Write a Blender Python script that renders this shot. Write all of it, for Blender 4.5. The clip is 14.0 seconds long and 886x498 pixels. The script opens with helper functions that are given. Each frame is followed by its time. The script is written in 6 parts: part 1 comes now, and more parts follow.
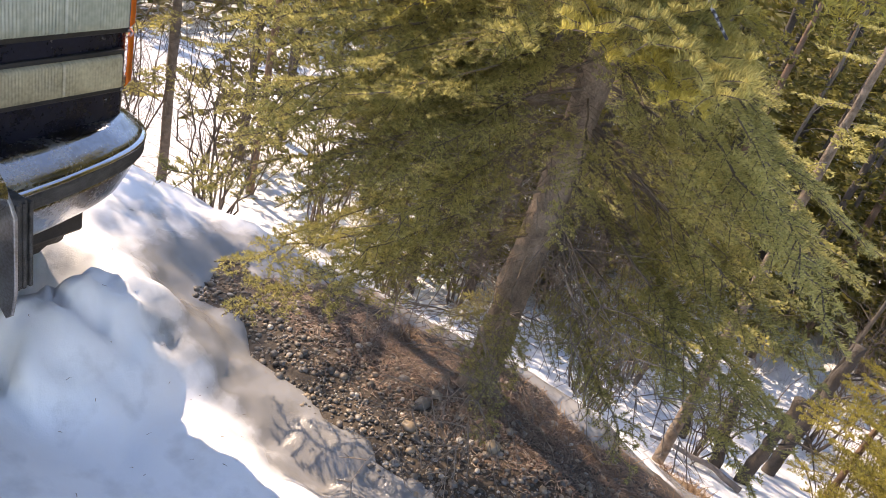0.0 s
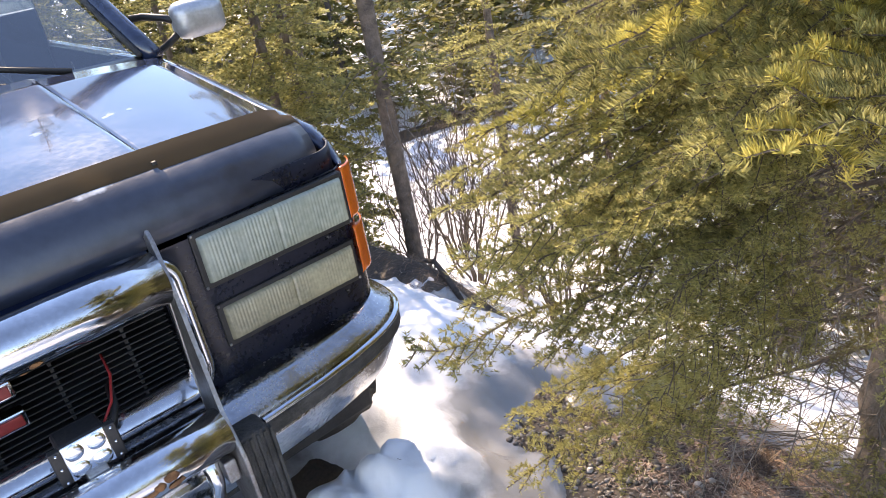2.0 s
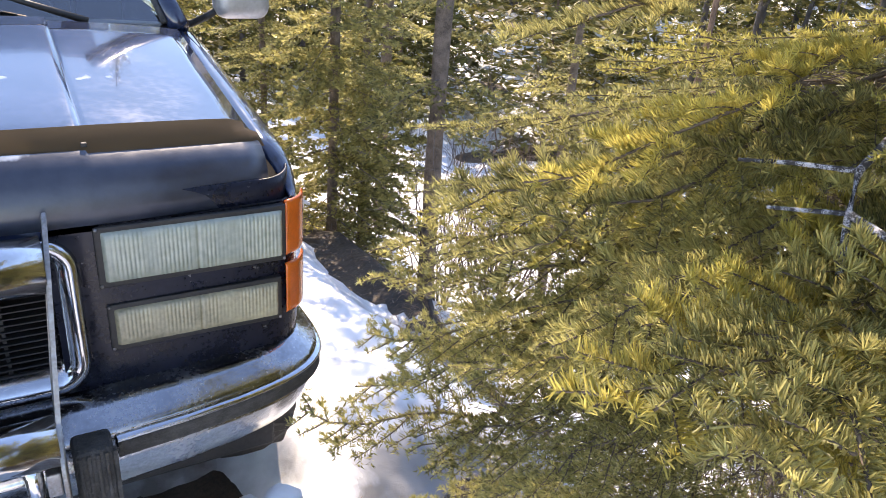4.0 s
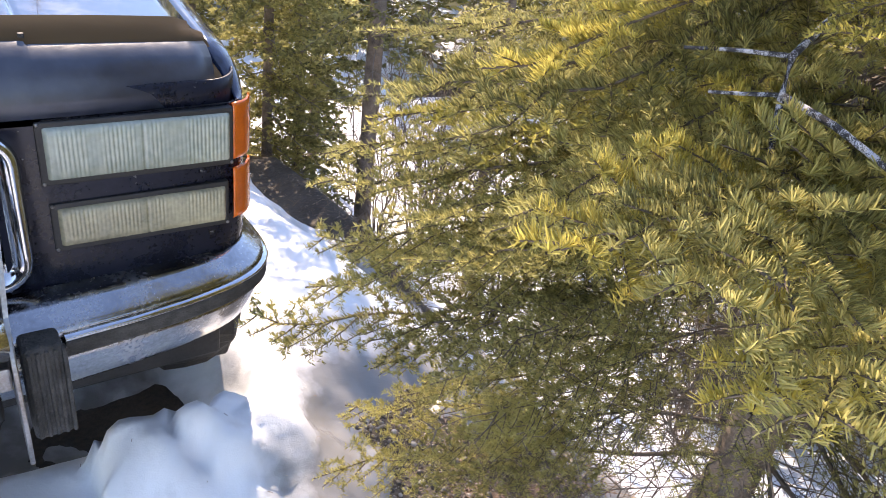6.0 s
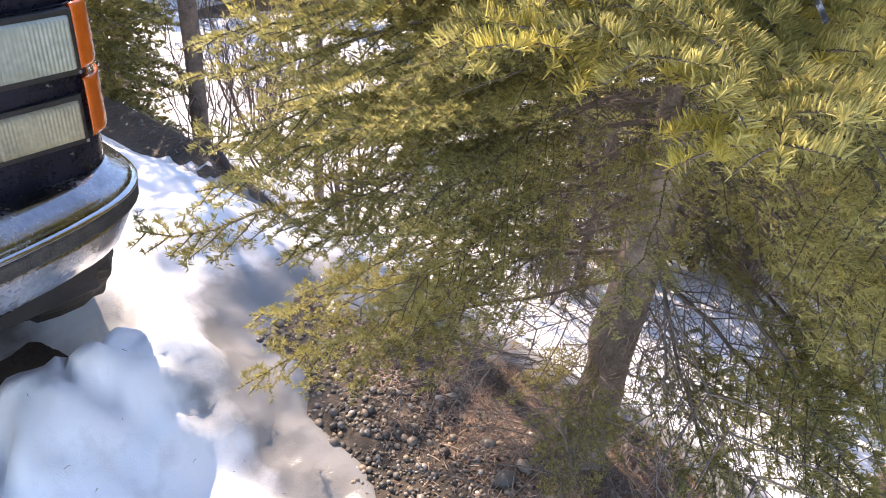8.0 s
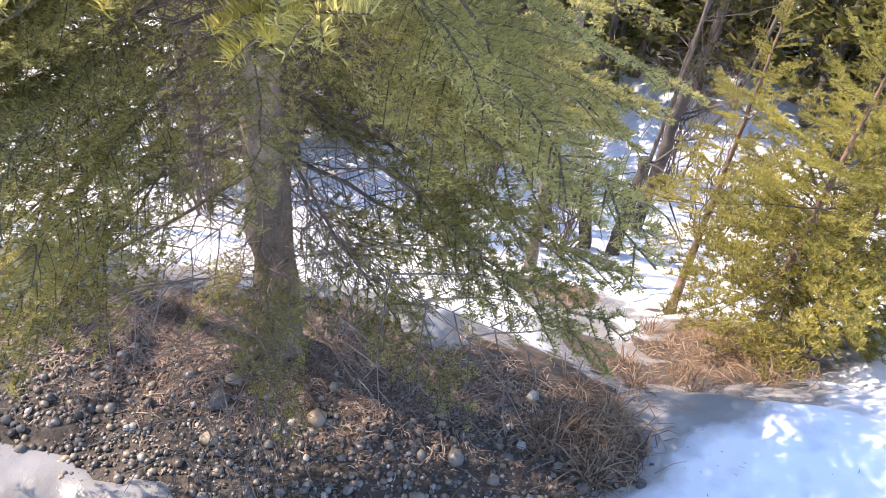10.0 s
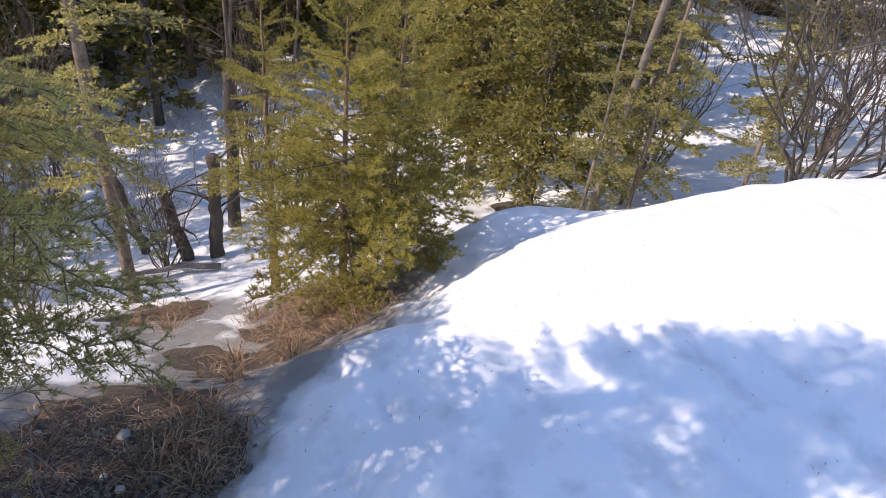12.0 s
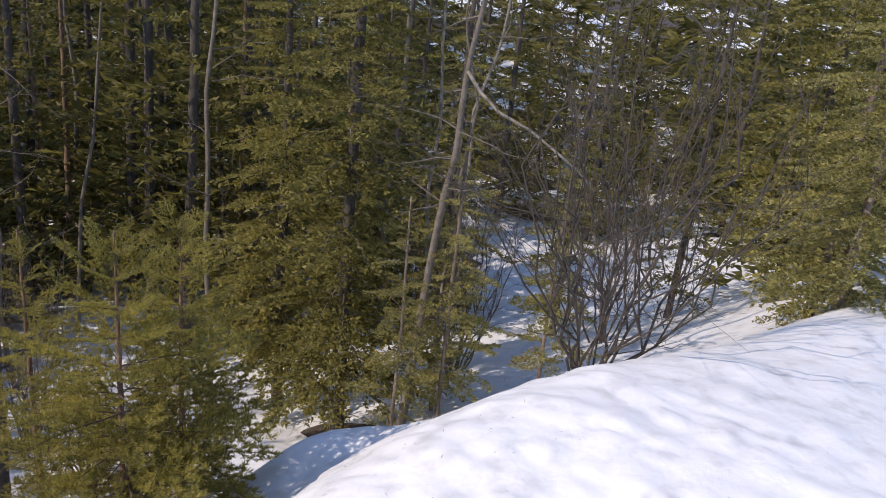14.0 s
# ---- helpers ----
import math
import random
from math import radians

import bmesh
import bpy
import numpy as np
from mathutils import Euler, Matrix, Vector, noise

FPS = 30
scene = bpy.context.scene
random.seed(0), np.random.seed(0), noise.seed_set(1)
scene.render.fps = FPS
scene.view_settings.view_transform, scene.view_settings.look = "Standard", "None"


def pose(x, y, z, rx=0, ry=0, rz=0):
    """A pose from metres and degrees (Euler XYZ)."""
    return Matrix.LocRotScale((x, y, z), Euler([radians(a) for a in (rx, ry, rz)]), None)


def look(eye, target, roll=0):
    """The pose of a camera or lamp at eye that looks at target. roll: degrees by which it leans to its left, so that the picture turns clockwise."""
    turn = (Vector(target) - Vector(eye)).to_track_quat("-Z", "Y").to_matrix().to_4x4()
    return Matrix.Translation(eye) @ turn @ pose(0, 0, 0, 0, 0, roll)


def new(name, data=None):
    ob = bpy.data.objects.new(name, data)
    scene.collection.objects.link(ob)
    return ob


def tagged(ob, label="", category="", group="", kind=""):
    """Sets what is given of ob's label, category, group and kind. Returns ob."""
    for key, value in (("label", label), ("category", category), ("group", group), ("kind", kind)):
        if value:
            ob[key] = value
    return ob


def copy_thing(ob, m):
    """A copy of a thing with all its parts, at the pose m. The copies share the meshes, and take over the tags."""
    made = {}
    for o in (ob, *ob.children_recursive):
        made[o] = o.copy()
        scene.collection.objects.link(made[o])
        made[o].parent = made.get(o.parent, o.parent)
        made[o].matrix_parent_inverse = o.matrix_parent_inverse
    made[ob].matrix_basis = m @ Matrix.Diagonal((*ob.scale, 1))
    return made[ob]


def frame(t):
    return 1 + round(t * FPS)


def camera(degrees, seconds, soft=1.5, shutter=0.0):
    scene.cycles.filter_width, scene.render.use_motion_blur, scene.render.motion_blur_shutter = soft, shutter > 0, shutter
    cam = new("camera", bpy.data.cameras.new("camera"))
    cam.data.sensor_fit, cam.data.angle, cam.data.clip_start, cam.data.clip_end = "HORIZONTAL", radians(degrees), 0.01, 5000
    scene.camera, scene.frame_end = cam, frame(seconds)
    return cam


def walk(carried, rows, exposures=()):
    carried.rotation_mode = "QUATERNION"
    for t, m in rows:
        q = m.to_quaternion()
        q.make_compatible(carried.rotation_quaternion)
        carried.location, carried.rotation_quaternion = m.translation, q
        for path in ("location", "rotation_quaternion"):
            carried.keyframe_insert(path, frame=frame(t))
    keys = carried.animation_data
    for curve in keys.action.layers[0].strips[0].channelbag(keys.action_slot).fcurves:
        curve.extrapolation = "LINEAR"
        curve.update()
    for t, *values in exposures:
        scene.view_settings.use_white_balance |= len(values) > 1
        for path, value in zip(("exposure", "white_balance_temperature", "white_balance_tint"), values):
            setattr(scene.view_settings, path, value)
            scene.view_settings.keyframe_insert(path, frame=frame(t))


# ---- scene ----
cam = camera(62.3, 14.0, soft=0.6)

PATH = [
    (0, (-0.509, -1.455, 1.552), (1.168, -0.896, 0.616), 17.5),
    (0.5, (-0.448, -1.389, 1.544), (1.029, -0.623, 0.434), 13.8),
    (1, (-0.255, -1.382, 1.541), (1.112, -0.444, 0.423), 11.6),
    (1.5, (-0.06, -1.469, 1.641), (1.138, -0.161, 0.716), -2.5),
    (2, (0.037, -1.505, 1.66), (1.112, -0.072, 0.771), -10.1),
    (2.5, (0.2, -1.528, 1.723), (1.181, 0.012, 0.907), -9.6),
    (3, (0.318, -1.483, 1.742), (1.285, 0.077, 0.947), 1.7),
    (5.5, (0.405, -1.577, 1.665), (1.395, -0.102, 0.746), 7.8),
    (6, (0.32, -1.562, 1.662), (1.407, -0.195, 0.689), 8.5),
    (6.5, (0.223, -1.542, 1.61), (1.345, -0.254, 0.57), 8.0),
    (7, (0.191, -1.548, 1.587), (1.353, -0.301, 0.54), 7.5),
    (9.3, (0.209, -1.483, 1.559), (1.718, -1.074, 0.312), 6.5),
    (9.5, (0.216, -1.495, 1.562), (1.737, -1.167, 0.307), 6.5),
    (10, (0.209, -1.569, 1.591), (1.736, -1.482, 0.302), 5.8),
    (10.5, (0.196, -1.668, 1.614), (1.74, -1.849, 0.356), 7.2),
    (11, (0.201, -1.72, 1.617), (1.739, -2.051, 0.383), 7.7),
    (11.5, (0.144, -1.798, 1.643), (1.609, -2.349, 0.398), 6.9),
    (12, (0.106, -1.884, 1.655), (1.462, -2.703, 0.435), 7.0),
    (12.5, (0.082, -1.933, 1.662), (1.399, -2.93, 0.534), 6.9),
    (13, (0.062, -1.957, 1.684), (1.39, -3.092, 0.71), 6.8),
    (13.5, (0.033, -1.958, 1.727), (1.362, -3.204, 0.903), 7.1),
    (14, (0.044, -1.976, 1.712), (1.378, -3.308, 1.044), 6.3),
]


EXPOSURES = [  # seconds, stops, kelvin, tint
    (0, 1.58, 9100, 22), (1.0, 1.52, 8700, 22), (2.0, 1.78, 8400, 21), (3.0, 1.85, 8200, 21), (6.0, 1.88, 8300, 22), (7.2, 1.80, 8500, 23), (9.5, 2.08, 7500, 22), (10.2, 2.05, 7400, 21), (11.0, 1.82, 7600, 21), (12.0, 1.0, 7550, 22), (13.0, 0.48, 7500, 21), (14.0, 0.45, 7300, 20),
]
walk(cam, [(t, look(eye, target, roll)) for t, eye, target, roll in PATH], EXPOSURES)

# ---- light ----
SUN_AZ, SUN_EL = radians(15.5), radians(41)
world = bpy.data.worlds.new("sky")
scene.world = world
world.use_nodes = True
wn = world.node_tree.nodes
sky = wn.new("ShaderNodeTexSky")
sky.sky_type = "NISHITA"
sky.sun_disc = False
sky.sun_elevation = SUN_EL
sky.sun_rotation = SUN_AZ
sky.ozone_density = 4.5
sky.dust_density = 0.0
wn["Background"].inputs["Strength"].default_value = 0.15
world.node_tree.links.new(sky.outputs[0], wn["Background"].inputs["Color"])
sun = new("sun", bpy.data.lights.new("sun", "SUN"))
sun.data.energy = 2.7
sun.data.angle = radians(0.55)
sun.data.color = (1.0, 0.95, 0.86)
sun_way = Vector((math.sin(SUN_AZ) * math.cos(SUN_EL), math.cos(SUN_AZ) * math.cos(SUN_EL), math.sin(SUN_EL)))
sun.matrix_world = look(sun_way * 40, (0, 0, 0))


# ---- materials ----
def mat(name, color, rough=0.6, metal=0.0, vary=0.15, scale=8.0, bump=0.0, bump_scale=60.0, dark=None, coat=0.0, dirt=0.0, spec=0.5):
    """A principled material whose colour drifts at two scales, with fine relief and optional dirt."""
    m = bpy.data.materials.new(name)
    m.use_nodes = True
    nt = m.node_tree
    n, l = nt.nodes, nt.links
    b = n["Principled BSDF"]
    tc = n.new("ShaderNodeTexCoord")
    big = n.new("ShaderNodeTexNoise")
    big.inputs["Scale"].default_value, big.inputs["Detail"].default_value = scale, 6
    fine = n.new("ShaderNodeTexNoise")
    fine.inputs["Scale"].default_value, fine.inputs["Detail"].default_value = scale * 11, 3
    l.new(tc.outputs["Object"], big.inputs["Vector"])
    l.new(tc.outputs["Object"], fine.inputs["Vector"])
    add = n.new("ShaderNodeMath")
    add.operation = "MULTIPLY_ADD"
    add.inputs[1].default_value, add.inputs[2].default_value = 0.4, 0.0
    l.new(fine.outputs["Fac"], add.inputs[0])
    tot = n.new("ShaderNodeMath")
    tot.operation = "MULTIPLY_ADD"
    tot.inputs[1].default_value = 0.6
    l.new(big.outputs["Fac"], tot.inputs[0])
    l.new(add.outputs[0], tot.inputs[2])
    ramp = n.new("ShaderNodeValToRGB")
    lo = dark or tuple(c * (1 - 2 * vary) for c in color)
    hi = color if dark else tuple(min(1, c * (1 + vary)) for c in color)
    ramp.color_ramp.elements[0].position, ramp.color_ramp.elements[1].position = 0.33, 0.67
    ramp.color_ramp.elements[0].color, ramp.color_ramp.elements[1].color = (*lo, 1), (*hi, 1)
    l.new(tot.outputs[0], ramp.inputs["Fac"])
    l.new(ramp.outputs["Color"], b.inputs["Base Color"])
    b.inputs["Roughness"].default_value, b.inputs["Metallic"].default_value = rough, metal
    b.inputs["Coat Weight"].default_value = coat
    b.inputs["Specular IOR Level"].default_value = spec
    if dirt:
        mr = n.new("ShaderNodeMapRange")
        mr.inputs["From Min"].default_value, mr.inputs["From Max"].default_value = 0.45, 0.65
        mr.inputs["To Min"].default_value, mr.inputs["To Max"].default_value = rough, min(1, rough + dirt)
        l.new(tot.outputs[0], mr.inputs["Value"])
        l.new(mr.outputs[0], b.inputs["Roughness"])
    if bump:
        bn = n.new("ShaderNodeTexNoise")
        bn.inputs["Scale"].default_value, bn.inputs["Detail"].default_value = bump_scale, 5
        l.new(tc.outputs["Object"], bn.inputs["Vector"])
        bp = n.new("ShaderNodeBump")
        bp.inputs["Strength"].default_value, bp.inputs["Distance"].default_value = bump, 0.01
        l.new(bn.outputs["Fac"], bp.inputs["Height"])
        l.new(bp.outputs["Normal"], b.inputs["Normal"])
    return m


def leafy(name, shade, lit, trans=0.55):
    """Needles: thin leaves that let sunlight through; each one a little different."""
    m = bpy.data.materials.new(name)
    m.use_nodes = True
    nt = m.node_tree
    n, l = nt.nodes, nt.links
    n.remove(n["Principled BSDF"])
    out = n["Material Output"]
    geo = n.new("ShaderNodeNewGeometry")
    info = n.new("ShaderNodeObjectInfo")
    tc = n.new("ShaderNodeTexCoord")
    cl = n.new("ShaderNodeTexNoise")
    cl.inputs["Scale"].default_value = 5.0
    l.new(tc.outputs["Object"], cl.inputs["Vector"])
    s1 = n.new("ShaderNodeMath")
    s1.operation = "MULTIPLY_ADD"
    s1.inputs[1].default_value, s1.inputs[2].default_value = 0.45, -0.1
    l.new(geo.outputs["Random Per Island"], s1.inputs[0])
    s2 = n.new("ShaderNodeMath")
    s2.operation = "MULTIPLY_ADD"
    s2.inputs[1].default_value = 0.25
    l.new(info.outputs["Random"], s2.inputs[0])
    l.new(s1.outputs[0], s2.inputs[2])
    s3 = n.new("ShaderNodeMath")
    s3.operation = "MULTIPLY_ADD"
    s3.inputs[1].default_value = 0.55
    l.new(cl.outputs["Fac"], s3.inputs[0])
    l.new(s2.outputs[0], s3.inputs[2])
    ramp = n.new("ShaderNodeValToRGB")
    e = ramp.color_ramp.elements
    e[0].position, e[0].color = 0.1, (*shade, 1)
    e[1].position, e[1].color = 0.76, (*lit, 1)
    l.new(s3.outputs[0], ramp.inputs["Fac"])
    p = n.new("ShaderNodeBsdfPrincipled")
    p.inputs["Roughness"].default_value = 0.5
    p.inputs["Specular IOR Level"].default_value = 0.25
    t = n.new("ShaderNodeBsdfTranslucent")
    mix = n.new("ShaderNodeMixShader")
    mix.inputs["Fac"].default_value = trans
    l.new(ramp.outputs["Color"], p.inputs["Base Color"])
    hs = n.new("ShaderNodeHueSaturation")
    hs.inputs["Value"].default_value = 1.6
    hs.inputs["Saturation"].default_value = 0.95
    l.new(ramp.outputs["Color"], hs.inputs["Color"])
    l.new(hs.outputs["Color"], t.inputs["Color"])
    l.new(p.outputs[0], mix.inputs[1])
    l.new(t.outputs[0], mix.inputs[2])
    l.new(mix.outputs[0], out.inputs["Surface"])
    return m


def snow_material():
    m = bpy.data.materials.new("snow")
    m.use_nodes = True
    nt = m.node_tree
    n, l = nt.nodes, nt.links
    b = n["Principled BSDF"]
    tc = n.new("ShaderNodeTexCoord")
    at = n.new("ShaderNodeAttribute")
    at.attribute_name = "ice_and_shade"
    ns = n.new("ShaderNodeTexNoise")
    ns.inputs["Scale"].default_value, ns.inputs["Detail"].default_value = 7.0, 8
    l.new(tc.outputs["Object"], ns.inputs["Vector"])
    mul = n.new("ShaderNodeMath")
    mul.operation = "MULTIPLY_ADD"
    mul.inputs[1].default_value, mul.inputs[2].default_value = 1.6, -0.8
    l.new(ns.outputs["Fac"], mul.inputs[0])
    s = n.new("ShaderNodeMath")
    s.operation = "MULTIPLY_ADD"
    s.inputs[1].default_value = 1.3
    l.new(at.outputs["Fac"], s.inputs[0])
    l.new(mul.outputs[0], s.inputs[2])
    cl = n.new("ShaderNodeClamp")
    l.new(s.outputs[0], cl.inputs["Value"])
    ramp = n.new("ShaderNodeValToRGB")
    e = ramp.color_ramp.elements
    e[0].position, e[0].color = 0.05, (0.84, 0.86, 0.89, 1)
    e[1].position, e[1].color = 1.0, (0.25, 0.245, 0.24, 1)
    e.new(0.62).color = (0.50, 0.51, 0.53, 1)
    l.new(cl.outputs[0], ramp.inputs["Fac"])
    # fine specks of bark and needles lying on the snow
    sp = n.new("ShaderNodeTexVoronoi")
    sp.inputs["Scale"].default_value = 13.0
    l.new(tc.outputs["Object"], sp.inputs["Vector"])
    lt = n.new("ShaderNodeMath")
    lt.operation = "LESS_THAN"
    lt.inputs[1].default_value = 0.022
    l.new(sp.outputs["Distance"], lt.inputs[0])
    mx = n.new("ShaderNodeMixRGB")
    mx.inputs[2].default_value = (0.16, 0.12, 0.08, 1)
    l.new(lt.outputs[0], mx.inputs[0])
    l.new(ramp.outputs["Color"], mx.inputs[1])
    l.new(mx.outputs[0], b.inputs["Base Color"])
    rr = n.new("ShaderNodeMapRange")
    rr.inputs["To Min"].default_value, rr.inputs["To Max"].default_value = 0.55, 0.18
    l.new(cl.outputs[0], rr.inputs["Value"])
    l.new(rr.outputs[0], b.inputs["Roughness"])
    b.inputs["Subsurface Weight"].default_value = 0.0
    g1 = n.new("ShaderNodeTexNoise")
    g1.inputs["Scale"].default_value, g1.inputs["Detail"].default_value = 260.0, 4
    l.new(tc.outputs["Object"], g1.inputs["Vector"])
    g2 = n.new("ShaderNodeTexNoise")
    g2.inputs["Scale"].default_value, g2.inputs["Detail"].default_value = 11.0, 5
    l.new(tc.outputs["Object"], g2.inputs["Vector"])
    b1 = n.new("ShaderNodeBump")
    b1.inputs["Strength"].default_value, b1.inputs["Distance"].default_value = 0.3, 0.004
    l.new(g1.outputs["Fac"], b1.inputs["Height"])
    b2 = n.new("ShaderNodeBump")
    b2.inputs["Strength"].default_value, b2.inputs["Distance"].default_value = 0.35, 0.02
    l.new(g2.outputs["Fac"], b2.inputs["Height"])
    l.new(b1.outputs["Normal"], b2.inputs["Normal"])
    l.new(b2.outputs["Normal"], b.inputs["Normal"])
    return m


def clear_material(name, tint, rough=0.03, see=0.8):
    """Thin glazing: mostly see-through, with a clear reflection."""
    m = bpy.data.materials.new(name)
    m.use_nodes = True
    nt = m.node_tree
    n, l = nt.nodes, nt.links
    n.remove(n["Principled BSDF"])
    tr = n.new("ShaderNodeBsdfTransparent")
    tr.inputs["Color"].default_value = (*tint, 1)
    gl = n.new("ShaderNodeBsdfGlossy")
    gl.inputs["Roughness"].default_value = rough
    gl.inputs["Color"].default_value = (0.9, 0.9, 0.9, 1)
    fr = n.new("ShaderNodeFresnel")
    fr.inputs["IOR"].default_value = 1.5
    ad = n.new("ShaderNodeMath")
    ad.operation = "ADD"
    ad.inputs[1].default_value = 1 - see
    ad.use_clamp = True
    l.new(fr.outputs[0], ad.inputs[0])
    mix = n.new("ShaderNodeMixShader")
    l.new(ad.outputs[0], mix.inputs["Fac"])
    l.new(tr.outputs[0], mix.inputs[1])
    l.new(gl.outputs[0], mix.inputs[2])
    l.new(mix.outputs[0], n["Material Output"].inputs["Surface"])
    return m


def varied(name, colours, rough=0.85):
    """Loose small pieces, each of one of a few colours."""
    m = bpy.data.materials.new(name)
    m.use_nodes = True
    n, l = m.node_tree.nodes, m.node_tree.links
    geo = n.new("ShaderNodeNewGeometry")
    ramp = n.new("ShaderNodeValToRGB")
    e = ramp.color_ramp.elements
    e[0].position, e[0].color = 0.0, (*colours[0], 1)
    e[1].position, e[1].color = 1.0, (*colours[-1], 1)
    for i, c in enumerate(colours[1:-1]):
        e.new((i + 1) / (len(colours) - 1)).color = (*c, 1)
    l.new(geo.outputs["Random Per Island"], ramp.inputs["Fac"])
    b = n["Principled BSDF"]
    l.new(ramp.outputs["Color"], b.inputs["Base Color"])
    b.inputs["Roughness"].default_value = rough
    return m


SNOW = snow_material()
SOIL = mat("soil", (0.11, 0.082, 0.06), 0.8, vary=0.35, scale=5, bump=0.8, bump_scale=50, dark=(0.03, 0.025, 0.021))
STRAW = varied("straw", [(0.055, 0.033, 0.022), (0.19, 0.108, 0.06), (0.32, 0.20, 0.11), (0.11, 0.062, 0.037), (0.44, 0.32, 0.20)])
LITTER = varied("litter", [(0.045, 0.032, 0.027), (0.22, 0.14, 0.105), (0.10, 0.065, 0.05), (0.32, 0.22, 0.17), (0.16, 0.105, 0.08), (0.46, 0.37, 0.29)])
BARK = mat("bark", (0.33, 0.255, 0.20), 0.95, vary=0.3, scale=17, bump=1.0, bump_scale=45, dark=(0.09, 0.07, 0.055))
REDBARK = mat("red_bark", (0.30, 0.19, 0.13), 0.95, vary=0.3, scale=7, bump=1.0, bump_scale=45, dark=(0.11, 0.07, 0.05))
TWIG = mat("twig", (0.17, 0.13, 0.10), 0.9, vary=0.3, scale=20, bump=0.5, dark=(0.10, 0.08, 0.065))
DEADTWIG = mat("dead_twig", (0.24, 0.20, 0.17), 0.9, vary=0.3, scale=20, bump=0.4, dark=(0.12, 0.095, 0.08))
GREYTWIG = mat("grey_twig", (0.30, 0.27, 0.25), 0.85, vary=0.3, scale=20, bump=0.4, dark=(0.13, 0.11, 0.10))
PALEBARK = mat("pale_bark", (0.36, 0.32, 0.27), 0.9, vary=0.3, scale=14, bump=0.8, bump_scale=30, dark=(0.07, 0.06, 0.05))
DARKBARK = mat("dark_bark", (0.12, 0.10, 0.085), 0.95, vary=0.3, scale=7, bump=1.0, dark=(0.045, 0.038, 0.032))
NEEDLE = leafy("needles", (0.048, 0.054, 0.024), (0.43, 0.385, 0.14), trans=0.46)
# yellower copy of the same needles, with sunlight put into the colour
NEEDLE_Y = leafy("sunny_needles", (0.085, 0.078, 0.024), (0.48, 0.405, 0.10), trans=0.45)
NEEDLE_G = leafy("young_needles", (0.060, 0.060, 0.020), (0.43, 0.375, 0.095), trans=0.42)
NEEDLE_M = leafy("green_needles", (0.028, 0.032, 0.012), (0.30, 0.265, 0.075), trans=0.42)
# darker copy for the deep woods: the forest's shade is in the needle colour
NEEDLE_D = leafy("shaded_forest_needles", (0.017, 0.020, 0.007), (0.185, 0.165, 0.042), trans=0.36)


# ---- mesh helpers ----
def mesh_object(name, verts, faces, material, parent=None, label="", smooth=True):
    me = bpy.data.meshes.new(name)
    me.from_pydata([tuple(v) for v in verts], [], [tuple(f) for f in faces])
    if smooth:
        me.polygons.foreach_set("use_smooth", [True] * len(me.polygons))
    me.materials.append(material)
    me.update()
    ob = new(name, me)
    if parent is not None:
        ob.parent = parent
    return tagged(ob, label)


def part(name, bm, material, parent=None, label="", smooth=False):
    me = bpy.data.meshes.new(name)
    bmesh.ops.recalc_face_normals(bm, faces=bm.faces)
    bm.to_mesh(me)
    bm.free()
    if smooth:
        me.polygons.foreach_set("use_smooth", [True] * len(me.polygons))
    me.materials.append(material)
    ob = new(name, me)
    if parent is not None:
        ob.parent = parent
    return tagged(ob, label)


def tri_mesh(name, verts, tris, smooth=True):
    """A mesh from arrays: verts (n, 3), tris (m, 3)."""
    me = bpy.data.meshes.new(name)
    verts, tris = np.asarray(verts, np.float32), np.asarray(tris, np.int32)
    me.vertices.add(len(verts))
    me.vertices.foreach_set("co", verts.ravel())
    me.loops.add(tris.size)
    me.loops.foreach_set("vertex_index", tris.ravel())
    me.polygons.add(len(tris))
    me.polygons.foreach_set("loop_start", np.arange(0, tris.size, 3, dtype=np.int32))
    me.polygons.foreach_set("loop_total", np.full(len(tris), 3, np.int32))
    if smooth:
        me.polygons.foreach_set("use_smooth", np.ones(len(tris), bool))
    me.update()
    me.validate()
    return me


def grid(rows):
    """Vertices and quads of a sheet from equal rows of points."""
    n = len(rows[0])
    verts = [p for r in rows for p in r]
    faces = [(i * n + j, i * n + j + 1, (i + 1) * n + j + 1, (i + 1) * n + j) for i in range(len(rows) - 1) for j in range(n - 1)]
    return verts, faces


def box(x0, x1, y0, y1, z0, z1, bevel=0.004, segments=2):
    bm = bmesh.new()
    bmesh.ops.create_cube(bm, size=1)
    for v in bm.verts:
        v.co = Vector(((x0 + x1) / 2 + v.co.x * (x1 - x0), (y0 + y1) / 2 + v.co.y * (y1 - y0), (z0 + z1) / 2 + v.co.z * (z1 - z0)))
    if bevel:
        bmesh.ops.bevel(bm, geom=bm.edges[:], offset=bevel, segments=segments, affect="EDGES", profile=0.5)
    return bm


